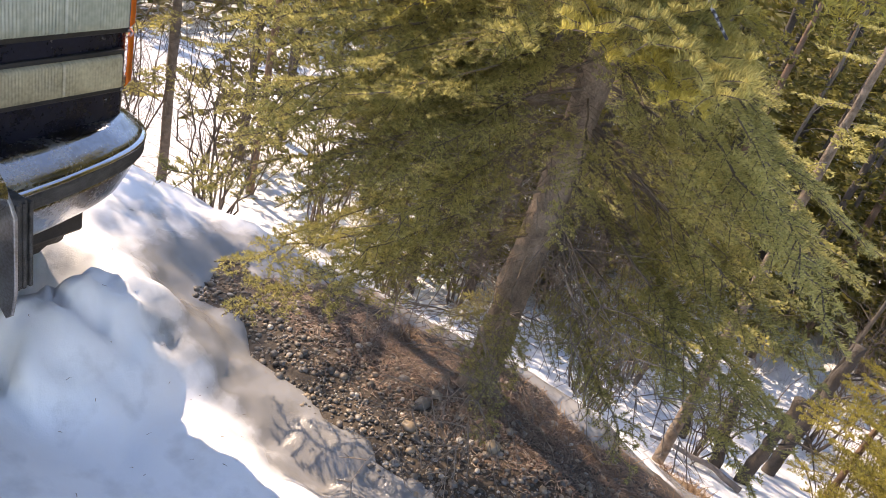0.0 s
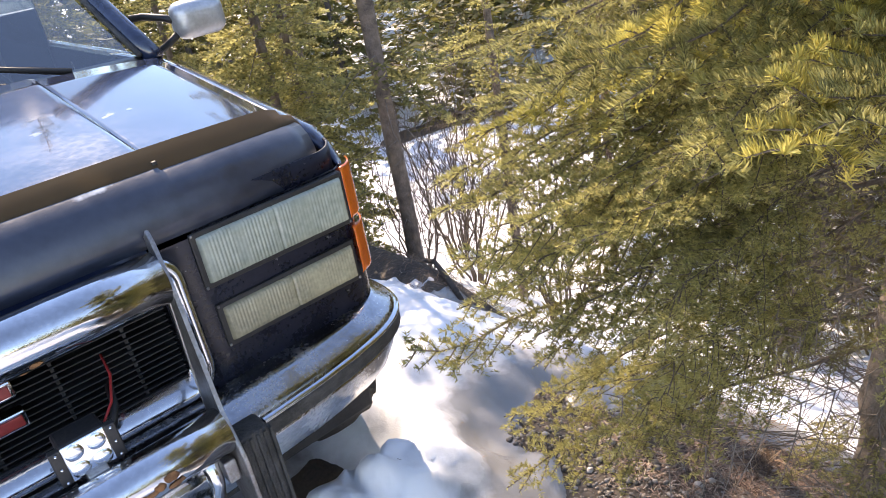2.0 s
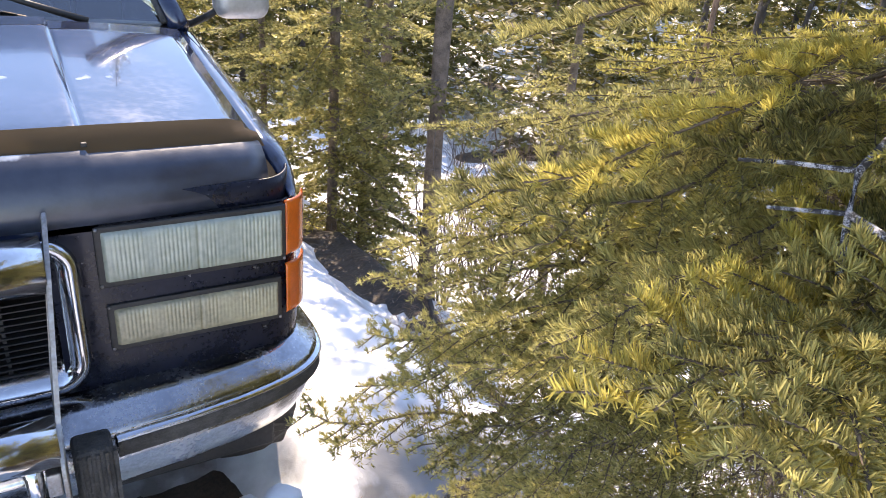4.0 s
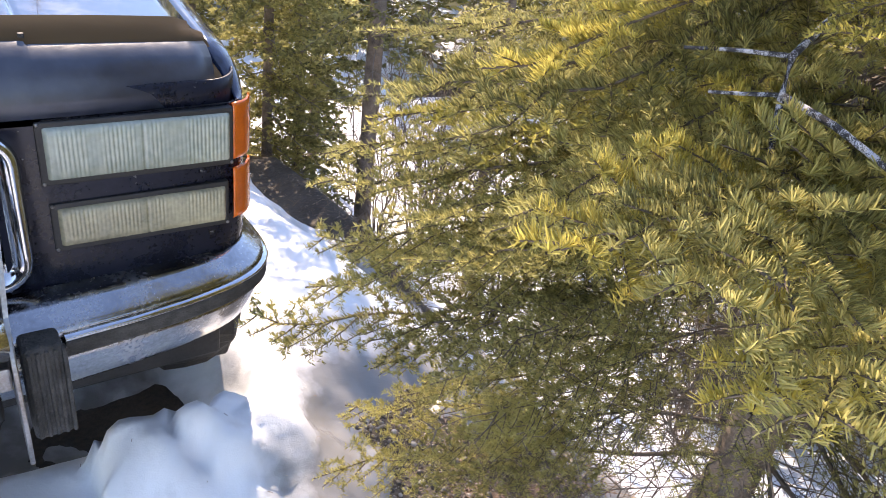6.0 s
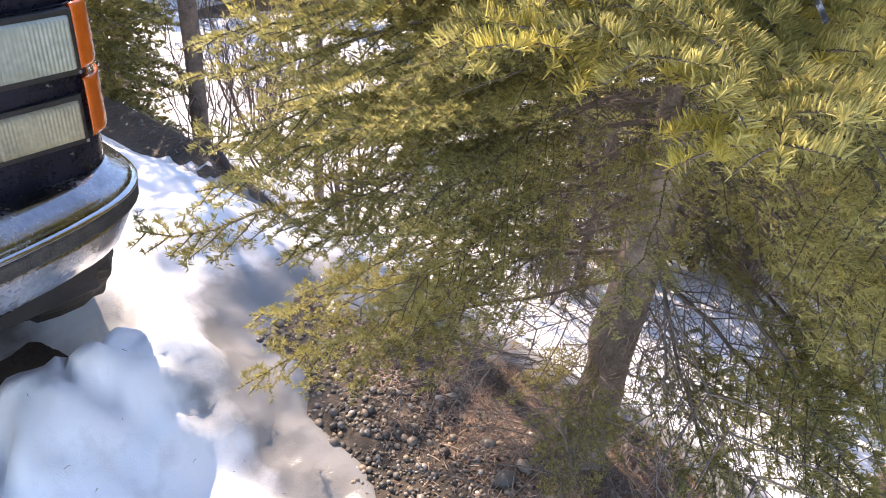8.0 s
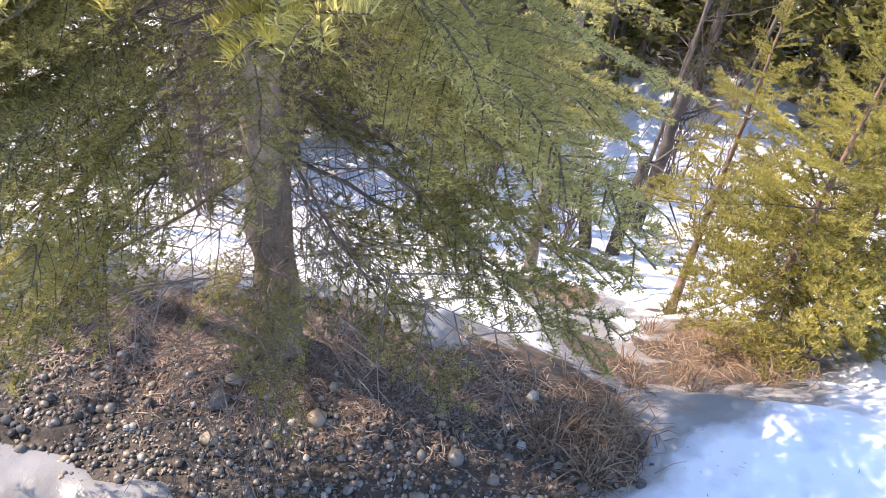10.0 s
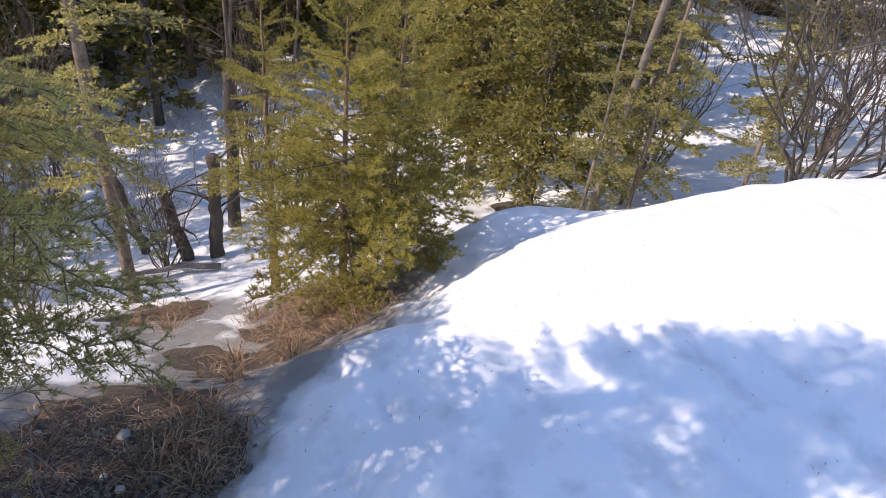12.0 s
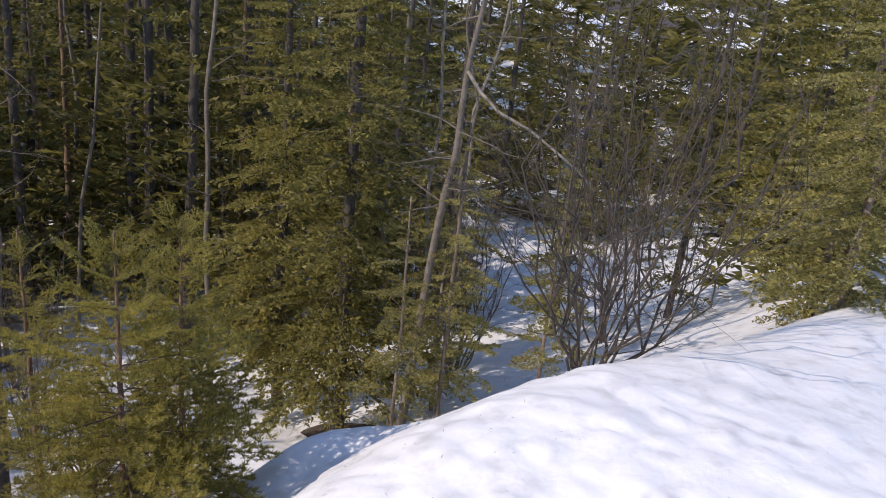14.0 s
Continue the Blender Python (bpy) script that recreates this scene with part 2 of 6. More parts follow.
def tube(points, radii, sides=8, caps=True):
    """A bmesh tube along points."""
    bm = bmesh.new()
    pts = [Vector([float(c) for c in p]) for p in points]
    if not hasattr(radii, "__len__"):
        radii = [radii] * len(pts)
    rings = []
    ref = Vector((0.31, 0.17, 0.93))
    for i, p in enumerate(pts):
        d = (pts[min(i + 1, len(pts) - 1)] - pts[max(i - 1, 0)]).normalized()
        if abs(d.dot(ref)) > 0.95:
            ref = Vector((0.9, -0.3, 0.2))
        a = d.cross(ref).normalized()
        b = d.cross(a)
        rings.append([bm.verts.new(p + float(radii[i]) * (math.cos(2 * math.pi * k / sides) * a + math.sin(2 * math.pi * k / sides) * b)) for k in range(sides)])
    for r, s in zip(rings, rings[1:]):
        for k in range(sides):
            bm.faces.new((r[k], r[(k + 1) % sides], s[(k + 1) % sides], s[k]))
    if caps:
        bm.faces.new(rings[0][::-1])
        bm.faces.new(rings[-1])
    return bm


def noise2(x, y, scale, seed=0):
    """Smooth value noise on arrays, about -1 to 1."""
    x, y = np.asarray(x) / scale, np.asarray(y) / scale
    xi, yi = np.floor(x).astype(np.int64), np.floor(y).astype(np.int64)
    fx, fy = x - xi, y - yi
    fx, fy = fx * fx * (3 - 2 * fx), fy * fy * (3 - 2 * fy)

    def val(a, b):
        h = (a * 374761393 + b * 668265263 + seed * 1442695041) & 0x7FFFFFFF
        h = ((h ^ (h >> 13)) * 1274126177) & 0x7FFFFFFF
        return ((h ^ (h >> 16)) & 0xFFFF) / 32767.5 - 1

    return (val(xi, yi) * (1 - fx) + val(xi + 1, yi) * fx) * (1 - fy) + (val(xi, yi + 1) * (1 - fx) + val(xi + 1, yi + 1) * fx) * fy



# ---- ground and snow ----
EDGE_Y = [-60, -9, -6.3, -5.2, -4.2, -3.3, -2.6, -2.1, -1.5, -1.0, -0.3, 0.4, 0.9, 2.0, 4.0, 60]
EDGE_X = [1.3, 1.45, 1.6, 1.75, 1.9, 1.9, 1.85, 1.85, 2.0, 2.02, 2.0, 1.9, 1.85, 1.7, 1.7, 1.6]
ROAD_Y = [-60, -9, -6, -4.6, -3.6, -2.7, -1.8, -1.0, 0.0, 3.0, 8.0, 60]
ROAD_Z = [-0.3, -0.13, 0.03, 0.175, 0.09, -0.02, -0.06, 0.0, 0.03, 0.08, 0.1, 0.3]
DROP_D = [-60, -0.5, -0.2, 0.0, 0.3, 0.8, 1.3, 2.5, 4.0, 6.0, 9.0, 13.0, 25.0, 60.0, 150.0, 1500.0]
DROP_Z = [0.0, 0.0, -0.03, -0.12, -0.42, -0.84, -1.15, -2.0, -2.6, -3.0, -3.15, -3.1, -2.0, 3.0, 25.0, 60.0]


def soft(v, a, b):
    t = np.clip((v - a) / (b - a), 0, 1)
    return t * t * (3 - 2 * t)


def interp_smooth(x, xs, ys, w):
    return sum(np.interp(x + o, xs, ys) for o in (-w, -w / 2, 0, w / 2, w)) / 5


def top_height(x, y):
    """The mean lie of the land with its snow."""
    d = x - interp_smooth(y, EDGE_Y, EDGE_X, 0.25)
    road = interp_smooth(y, ROAD_Y, ROAD_Z, 0.3) * (1 - soft(d, 0.0, 1.8))
    berm = 0.30 * np.exp(-(((x - 2.15) / 0.26) ** 2) - ((y - 2.0) / 0.95) ** 4)
    shoulder = 0.25 * np.exp(-(((x - 2.8) / 0.4) ** 2) - ((y + 3.95) / 0.5) ** 2)
    terrace = 0.09 * np.exp(-(((x - 2.9) / 0.35) ** 2) - ((y + 2.95) / 0.35) ** 2) - 0.11 * np.exp(-(((x - 2.3) / 0.3) ** 2) - ((y + 2.35) / 0.35) ** 2)
    dip = soft(x, 0.25, 0.6) * (1 - soft(x, 0.95, 1.15)) * soft(y, -1.6, -1.0) * (1 - soft(y, -0.38, 0.0))
    # scalloped lip beside the little spruces
    u = x - np.interp(y, [-4.2, -4.0, -3.75, -3.4, -3.15, -2.95], [2.25, 2.28, 2.33, 2.14, 2.08, 1.92]) - 0.04 * noise2(x, y, 0.15, 61)
    lip = soft(u, -0.01, 0.07) * (1 - soft(u, 0.18, 0.6)) * soft(y, -4.35, -4.0) * (1 - soft(y, -3.15, -2.9))
    return road + berm + shoulder + terrace - 0.12 * dip - 0.10 * lip + interp_smooth(d, DROP_D, DROP_Z, 0.12) + 0.25 * soft(d, 3, 8) * noise2(x, y, 2.3, 3) + 0.9 * soft(d, 12, 30) * noise2(x, y, 7.0, 4)


def blob(x, y, cx, cy, rx, ry, turn=0.0):
    c, s = math.cos(turn), math.sin(turn)
    u, v = (x - cx) * c + (y - cy) * s, -(x - cx) * s + (y - cy) * c
    return 1 - np.sqrt((u / rx) ** 2 + (v / ry) ** 2)


BARE = [  # centre, radii, turn of the patches that have thawed
    (1.555, -0.88, 0.395, 0.78, 0.05), (1.55, -1.42, 0.31, 0.40, 0.0), (1.75, -1.80, 0.24, 0.27, 0.3), (2.64, -2.80, 0.32, 0.20, -0.5), (2.36, -2.42, 0.13, 0.06, 0.9),
    (2.18, 2.0, 0.28, 1.0, 0.05), (2.35, 3.4, 0.3, 0.6, 0.0), (4.75, -5.55, 0.25, 0.2, 0.0), (3.70, -2.18, 0.22, 0.13, 0.3), (1.47, 0.0, 0.10, 0.08, 0.0),
]


def bare(x, y):
    b = np.maximum.reduce([blob(x, y, *p) * min(p[2], p[3]) for p in BARE])
    return b + 0.05 * noise2(x, y, 0.16, 7) + 0.025 * noise2(x, y, 0.06, 8)


def cover(x):
    return 0.16 - 0.10 * soft(x, 1.85, 2.2)


def ground_height(x, y):
    return top_height(x, y) - cover(x) + 0.02 * noise2(x, y, 0.35, 11) + 0.01 * noise2(x, y, 0.1, 12)


def snow_height(x, y):
    b = bare(x, y)
    near = 1 - soft(np.hypot(x - 1, y + 2), 8, 16)
    thick = np.where(b > 0, -0.03 - 0.3 * b, (cover(x) + 0.01) * soft(-b / (1 + 0.7 * (1 - soft(y, -1.9, -1.4))), -0.01, 0.42) - 0.008)
    lumps = 0.035 * noise2(x, y, 0.7, 21) + 0.016 * noise2(x, y, 0.22, 22) + 0.010 * noise2(x, y, 0.09, 23)
    calm = soft(-b, 0.02, 0.3)
    cups = 0.020 * np.abs(noise2(x + 0.3 * y, (y - 0.2 * x) * 1.7, 0.19, 41)) + 0.013 * noise2(x, y * 1.6, 0.3, 42)
    # smoother wind-packed bank away from the road
    z = top_height(x, y) - cover(x) + thick + lumps * calm * (0.35 + 0.65 * soft(y, -2.6, -1.2)) * near + cups * (1 - soft(y, -2.3, -1.6)) * calm * near
    # churned heaps in front of the wheel and along the bumper
    for cx, cy, r, h in ((0.98, -0.12, 0.25, 0.04), (0.1, -0.75, 0.35, 0.04), (1.25, 0.5, 0.3, 0.05)):
        q = ((x - cx) ** 2 + (y - cy) ** 2) / r**2
        z = z + h * np.exp(-(q**1.5))
    # broken plough heap under the bumper's end
    wob = 0.05 * noise2(x, y, 0.13, 31) + 0.025 * noise2(x, y, 0.05, 32)
    for cx, cy, rx, ry, h in ((0.30, -0.75, 0.34, 0.24, 0.03),):
        q = np.sqrt(((x - cx) / rx) ** 2 + ((y - cy) / ry) ** 2) + wob * 3
        z = z + h * (1 - soft(q, 0.6, 1.1)) * (1 + 0.25 * noise2(x, y, 0.08, 33))
    ridge = soft(x + 0.6 * wob, 0.48, 0.54) * (1 - soft(x + 0.8 * wob, 0.80, 1.32)) * soft(y + wob, -0.46, 0.04) * (1 - soft(y + 1.5 * wob, 0.06, 0.14 + 0.5 * soft(x, 0.9, 1.2)))
    z = z + 0.13 * ridge * (1 + 3 * wob) + ridge * (0.075 * np.abs(noise2(x + 0.5 * y, y, 0.13, 51)) + 0.035 * np.abs(noise2(x, y, 0.05, 52)))
    under = soft(y, 0.12, 0.30) * (1 - soft(np.abs(x), 0.93, 1.06)) * (1 - soft(y, 4.9, 5.2))
    z = z - 0.125 * under - 0.045 * soft(y, 0.13, 0.24) * (1 - soft(y, 0.45, 0.65)) * (1 - soft(np.abs(x), 0.80, 0.95))
    return z


def axis_steps(fine0, fine1, step, far):
    mid = np.arange(fine0, fine1 + step / 2, step)
    out = [step]
    while sum(out) < far:
        out.append(out[-1] * 1.07 + 0.0005)
    tail = np.cumsum(out)
    return np.concatenate([(fine0 - tail)[::-1], mid, fine1 + tail])


def sheet(name, height, material, xs, ys):
    X, Y = np.meshgrid(xs, ys)
    Z = height(X, Y)
    n, m = len(xs), len(ys)
    idx = np.arange(n * m).reshape(m, n)
    a, b, c, d = idx[:-1, :-1].ravel(), idx[:-1, 1:].ravel(), idx[1:, 1:].ravel(), idx[1:, :-1].ravel()
    me = tri_mesh(name, np.stack([X, Y, Z], -1).reshape(-1, 3), np.concatenate([np.stack([a, b, c], 1), np.stack([a, c, d], 1)]))
    me.materials.append(material)
    return new(name, me), X.ravel(), Y.ravel()


XS = axis_steps(0.2, 3.3, 0.03, 900)
YS = axis_steps(-4.6, 0.9, 0.03, 900)
ground, _, _ = sheet("ground", ground_height, SOIL, XS[::3], YS[::3])
tagged(ground, "brown thawed soil and gravel of the roadside slope", "ground", kind="structure")
snow, gx, gy = sheet("snow", snow_height, SNOW, XS, YS)
tagged(snow, "old spring snow lying over road and slope", "snow", kind="structure")
ice_and_shade = 1.3 * soft(bare(gx, gy), -0.36, -0.08) * (1 - soft(np.hypot(gx - 1.6, gy + 1.4), 2.2, 3.2))
ice_and_shade = np.maximum(ice_and_shade, 0.95 * soft(blob(gx, gy, 2.05, -2.25, 0.55, 0.35, 0.6), 0, 0.4))
ice_and_shade = np.maximum(ice_and_shade, 0.8 * soft(blob(gx, gy, 1.0, -0.9, 0.16, 0.55, 0.1), 0, 0.5))
ice_and_shade = np.maximum(ice_and_shade, 0.9 * soft(blob(gx, gy, 3.1, -2.05, 0.75, 0.3, 0.5), 0, 0.5))
ice_and_shade = np.maximum(ice_and_shade, 0.9 * soft(blob(gx, gy, 1.95, -0.55, 0.14, 0.3, 0.1), 0, 0.5))
# snow under the vehicle is greyed in its colour to stand for deep shade
ice_and_shade = np.maximum(ice_and_shade, 0.7 * soft(gy, 0.05, 0.25) * (1 - soft(np.abs(gx), 0.75, 0.95)))
attr = snow.data.attributes.new("ice_and_shade", "FLOAT", "POINT")
attr.data.foreach_set("value", ice_and_shade.astype(np.float32))


def top_at(x, y):
    """The surface that one would step on."""
    x, y = np.array([float(x)]), np.array([float(y)])
    return float(max(ground_height(x, y)[0], snow_height(x, y)[0]))

# ---- the parked vehicle ----
def scuff(m, scale=7.0, lo=0.685, hi=0.72, tone=(0.40, 0.43, 0.47)):
    """Small pale patches of worn clear coat."""
    n, l = m.node_tree.nodes, m.node_tree.links
    b = n["Principled BSDF"]
    tc, ns = n.new("ShaderNodeTexCoord"), n.new("ShaderNodeTexNoise")
    ns.inputs["Scale"].default_value, ns.inputs["Detail"].default_value = scale, 4
    l.new(tc.outputs["Object"], ns.inputs["Vector"])
    mr = n.new("ShaderNodeMapRange")
    mr.inputs["From Min"].default_value, mr.inputs["From Max"].default_value = lo, hi
    l.new(ns.outputs["Fac"], mr.inputs["Value"])
    mx = n.new("ShaderNodeMixRGB")
    mx.inputs[2].default_value = (*tone, 1)
    l.new(mr.outputs[0], mx.inputs[0])
    l.new(b.inputs["Base Color"].links[0].from_socket, mx.inputs[1])
    l.new(mx.outputs[0], b.inputs["Base Color"])


PAINT = mat("navy_paint", (0.022, 0.036, 0.080), 0.09, vary=0.25, scale=5, coat=0.7, dirt=0.05, bump=0.004, bump_scale=40)
PAINT.node_tree.nodes["Principled BSDF"].inputs["Specular IOR Level"].default_value = 0.5
scuff(PAINT)
WORN = mat("worn_navy_paint", (0.040, 0.050, 0.075), 0.28, scale=2.6, dark=(0.009, 0.012, 0.024), dirt=0.10, bump=0.04, bump_scale=80)
WORN.node_tree.nodes["Principled BSDF"].inputs["Specular IOR Level"].default_value = 0.9
scuff(WORN)
FRONT = mat("dusty_front_panel", (0.008, 0.010, 0.021), 0.26, vary=0.3, scale=9, dirt=0.2, bump=0.05, spec=0.35)
scuff(FRONT, 75.0, 0.69, 0.75, (0.16, 0.16, 0.16))
BUMPER_CHROME = mat("bumper_chrome", (0.40, 0.41, 0.43), 0.13, 1.0, vary=0.22, scale=9, dirt=0.30, bump=0.06, bump_scale=40)
CHROME = mat("chrome", (0.54, 0.55, 0.57), 0.07, 1.0, vary=0.10, scale=7, dirt=0.16, bump=0.04, bump_scale=40)
STEEL = mat("dull_steel", (0.42, 0.42, 0.42), 0.42, 0.9, vary=0.3, scale=14, dark=(0.20, 0.17, 0.15), bump=0.2)
RUBBER = mat("rubber", (0.085, 0.082, 0.078), 0.75, scale=30, dark=(0.022, 0.021, 0.020), bump=0.6, bump_scale=150)
BLACKPLASTIC = mat("black_plastic", (0.018, 0.018, 0.019), 0.5, vary=0.3, scale=10, bump=0.15)
AMBER = mat("amber_lens", (0.62, 0.12, 0.012), 0.22, vary=0.12, scale=20, coat=0.4)
LENS = mat("clouded_lens", (0.38, 0.41, 0.34), 0.26, scale=5, dark=(0.20, 0.23, 0.19), coat=0.5)
LENS_Y = mat("yellowed_lens", (0.34, 0.31, 0.21), 0.26, vary=0.2, scale=9, coat=0.4)
RED = mat("red_badge", (0.28, 0.02, 0.02), 0.4, vary=0.15)
RUST = mat("rust", (0.33, 0.15, 0.06), 0.9, vary=0.4, scale=40, dark=(0.07, 0.03, 0.015), bump=0.6)
LEDGLASS = mat("led_reflector", (0.88, 0.89, 0.92), 0.16, 1.0, vary=0.12, scale=70)
CABIN = mat("cabin_cloth", (0.035, 0.036, 0.04), 0.9, vary=0.2)
WINDSHIELD = clear_material("windshield_glass", (0.62, 0.68, 0.68), rough=0.03, see=0.88)
SMOKED = leafy("smoked_acrylic", (0.075, 0.05, 0.026), (0.11, 0.072, 0.036), trans=0.5)

suv = tagged(new("sport_utility_vehicle"), "older dark navy vehicle with chrome brush guard parked in snow", "car")
suv.location = (0, 1.5, 0)
suv_inv = Matrix.Translation((0, -1.5, 0))


def on_suv(ob, parent=None):
    """Makes ob, built in world places, a part of the vehicle."""
    ob.parent = parent or suv
    ob.matrix_parent_inverse = Matrix.Identity(4)
    if parent is None:
        ob.matrix_basis = suv_inv @ ob.matrix_basis
    return ob


def vpart(name, bm, material, label="", parent=None, smooth=False):
    return on_suv(part(name, bm, material, None, label, smooth), parent)


def vgrid(name, rows, material, label="", parent=None, thick=0.0):
    v, f = grid(rows)
    ob = mesh_object(name, v, f, material, None, label)
    if thick:
        s = ob.modifiers.new("thickness", "SOLIDIFY")
        s.thickness, s.offset = thick, -1
    return on_suv(ob, parent)


def hood_front(x):
    return 0.055 * (abs(x) / 0.88) ** 4


HOOD_Y = [0.0, 0.003, 0.012, 0.028, 0.052, 0.09, 0.20, 0.37, 0.54, 0.72, 0.86, 0.95]
HOOD_Z = [1.078, 1.110, 1.145, 1.170, 1.190, 1.203, 1.217, 1.240, 1.263, 1.288, 1.307, 1.318]
xs_h = sorted(set([round(-0.87 + 1.74 * i / 40, 4) for i in range(41)] + [s * c for s in (-1, 1) for c in (0.49, 0.497, 0.503, 0.51)]))
rows = []
for y, z in zip(HOOD_Y, HOOD_Z):
    k = min(1, max(0, (y - 0.02) / 0.1))
    rows.append([(x, y * (1 - hood_front(x) / 0.95) + hood_front(x), z - 0.026 * (abs(x) / 0.87) ** 4 * (0.3 + 0.7 * k) - 0.006 * (x / 0.87) ** 2 + (0.010 * k if abs(x) <= 0.497 else 0)) for x in xs_h])
vgrid("hood", rows, PAINT, "dusty navy hood with a raised middle", thick=-0.012).data.materials.append(WORN)
for p in bpy.data.meshes["hood"].polygons:
    p.material_index = int(p.center.y - hood_front(p.center.x) < 0.085)


def front_plan(n_corner=10):
    """The outline of nose and side seen from above, from the grille to the door."""
    pts = [(0.40, -0.004), (0.5, -0.004), (0.6, -0.003), (0.7, -0.001), (0.8, 0.002), (0.865, 0.006)]
    for i in range(1, n_corner + 1):
        a = math.pi / 2 * i / n_corner
        pts.append((0.865 + 0.095 * math.sin(a), 0.006 + 0.14 * (1 - math.cos(a))))
    pts += [(0.965, 0.15 + 0.05 * i) for i in range(1, 27)]
    return pts


def nose(side):
    zs = [0.60, 0.64, 0.68, 0.72, 0.76, 0.80, 0.84, 0.88, 0.92, 0.96, 1.00, 1.04, 1.07]
    plan = front_plan()
    verts, faces = [], []
    for z in zs:
        tuck = 0.025 * max(0, (0.70 - z) / 0.1) ** 2
        for x, y in plan:
            bulge = 0.012 * math.sin(max(0, min(1, (y - 0.2) / 0.9)) * math.pi)
            verts.append((side * (x + bulge - tuck * (x > 0.9)), y + tuck, z))
    # rounded shoulder beside the hood
    for dz, inset in ((-0.050, 0.006), (-0.022, 0.022), (-0.008, 0.05), (-0.004, 0.088)):
        for x, y in plan:
            k = min(1, max(0, (y - 0.03) / 0.12))
            verts.append((side * (x - inset * k * (x > 0.86)), y, 1.074 + (float(np.interp(y - 0.05, HOOD_Y, HOOD_Z)) - 0.030 + dz - 1.074) * k))
    n = len(plan)
    for i in range(len(zs) + 3):
        for j in range(n - 1):
            c = [verts[i * n + j], verts[i * n + j + 1], verts[(i + 1) * n + j + 1]]
            my, mz = sum(p[1] for p in c) / 3, sum(p[2] for p in c) / 3
            if my > 0.2 and (my - 0.61) ** 2 + (mz - 0.30) ** 2 < 0.45**2:
                continue
            q = (i * n + j, i * n + j + 1, (i + 1) * n + j + 1, (i + 1) * n + j)
            faces.append(q if side > 0 else q[::-1])
    return verts, faces


for side in (1, -1):
    v, f = nose(side)
    ob = mesh_object("fender", v, f, PAINT, None)
    s = ob.modifiers.new("thickness", "SOLIDIFY")
    s.thickness, s.offset = 0.012, -1
    ob.data.materials.append(FRONT)
    for poly in ob.data.polygons:
        if poly.center.y < 0.04 and poly.center.z < 1.085:
            poly.material_index = 1
    on_suv(ob)


def lens(x0, x1, z0, z1, side, ribs, depth=0.018, skew=1.0):
    """A moulded lamp lens with upright flutes."""
    rows = []
    nx = ribs * 4
    for j, z in enumerate([z0, z0 + 0.003, z0 + 0.008] + [z0 + (z1 - z0) * k / 4 for k in (1, 2, 3)] + [z1 - 0.008, z1 - 0.003, z1]):
        ez = min(z - z0, z1 - z)
        row = []
        for i in range(nx + 1):
            x = x0 + (x1 - x0) * i / nx
            ex = min(x - x0, x1 - x)
            e = min(1, ez / 0.008) ** 0.5 * min(1, ex / 0.008) ** 0.5
            u = i / nx
            zone = 1.0 if (0.06 < u < 0.2 or 0.28 < u < 0.46 or 0.53 < u < 0.60 or 0.74 < u) else 0.25
            if z - z0 < 0.45 * (z1 - z0):
                zone *= skew
            rib = 0.0007 * zone * math.sin(2 * math.pi * i / 4) if 0.008 < ex else 0
            mid = 0.0025 if abs(i / nx - 0.5) < 0.008 else 0
            row.append((side * x, -0.004 - depth * e + rib * e + mid, z))
        rows.append(row)
    return rows


for side in (1, -1):
    for name, x0, x1, z0, z1, m, ribs, lab in (("headlight", 0.50, 0.885, 0.942, 1.060, LENS, 44, "clouded ribbed headlight lens"), ("parking_light", 0.508, 0.873, 0.785, 0.878, LENS_Y, 44, "yellowed ribbed lamp lens")):
        fr = vpart(name, box(side * (x0 - 0.012), side * (x1 + 0.008), -0.010, 0.03, z0 - 0.012, z1 + 0.010, 0.004), BLACKPLASTIC, "lamp in a black surround")
        ob = vgrid("lens", lens(x0, x1, z0, z1, side, ribs, skew=1.0 if name == "headlight" else 0.3), m, lab)
        ob.parent, ob.matrix_basis = fr, Matrix.Identity(4)
        ob.matrix_parent_inverse = Matrix.Identity(4)
        ob.matrix_basis = fr.matrix_basis.inverted() @ suv_inv
        for sx, sz in ((x0 - 0.007, z0 - 0.006), (x1 + 0.003, z0 - 0.006), (x0 - 0.007, z1 + 0.005)):
            b = bmesh.new()
            bmesh.ops.create_uvsphere(b, u_segments=8, v_segments=5, radius=0.004, matrix=Matrix.Translation((side * sx, -0.010, sz)))
            sc = part("screw", b, STEEL, fr, smooth=True)
            sc.matrix_basis = fr.matrix_basis.inverted() @ suv_inv

hp = [(x - 0.016, y + 0.016) for x, y in front_plan()[:16]]
for side in (1, -1):
    vgrid("header_panel", [[(side * x, y, z) for x, y in hp][::side] for z in (1.02, 1.06, 1.09, 1.125)], FRONT, "dark panel under the hood's lip", thick=0.006)

# amber corner lamps that wrap round the fender
for side in (1, -1):
    for z0, z1 in ((0.938, 1.078), (0.782, 0.918)):
        rows = []
        arc = [(0.893, -0.002), (0.905, 0.004), (0.92, 0.010), (0.934, 0.022), (0.946, 0.040), (0.955, 0.062)]
        for k, z in enumerate([z0, z0 + 0.004, z0 + 0.01] + [z0 + (z1 - z0) * i / 8 for i in range(1, 8)] + [z1 - 0.004, z1]):
            e = 0.005 * min(1, min(z - z0, z1 - z) / 0.006) ** 0.5
            rows.append([(side * (x + e * (0.2 + i / 6)), y - e * (1.2 - i / 5) + 0.0006 * (k % 2), z) for i, (x, y) in enumerate(arc)])
        vgrid("corner_lamp", rows, AMBER, "orange corner lamp", thick=0.003)

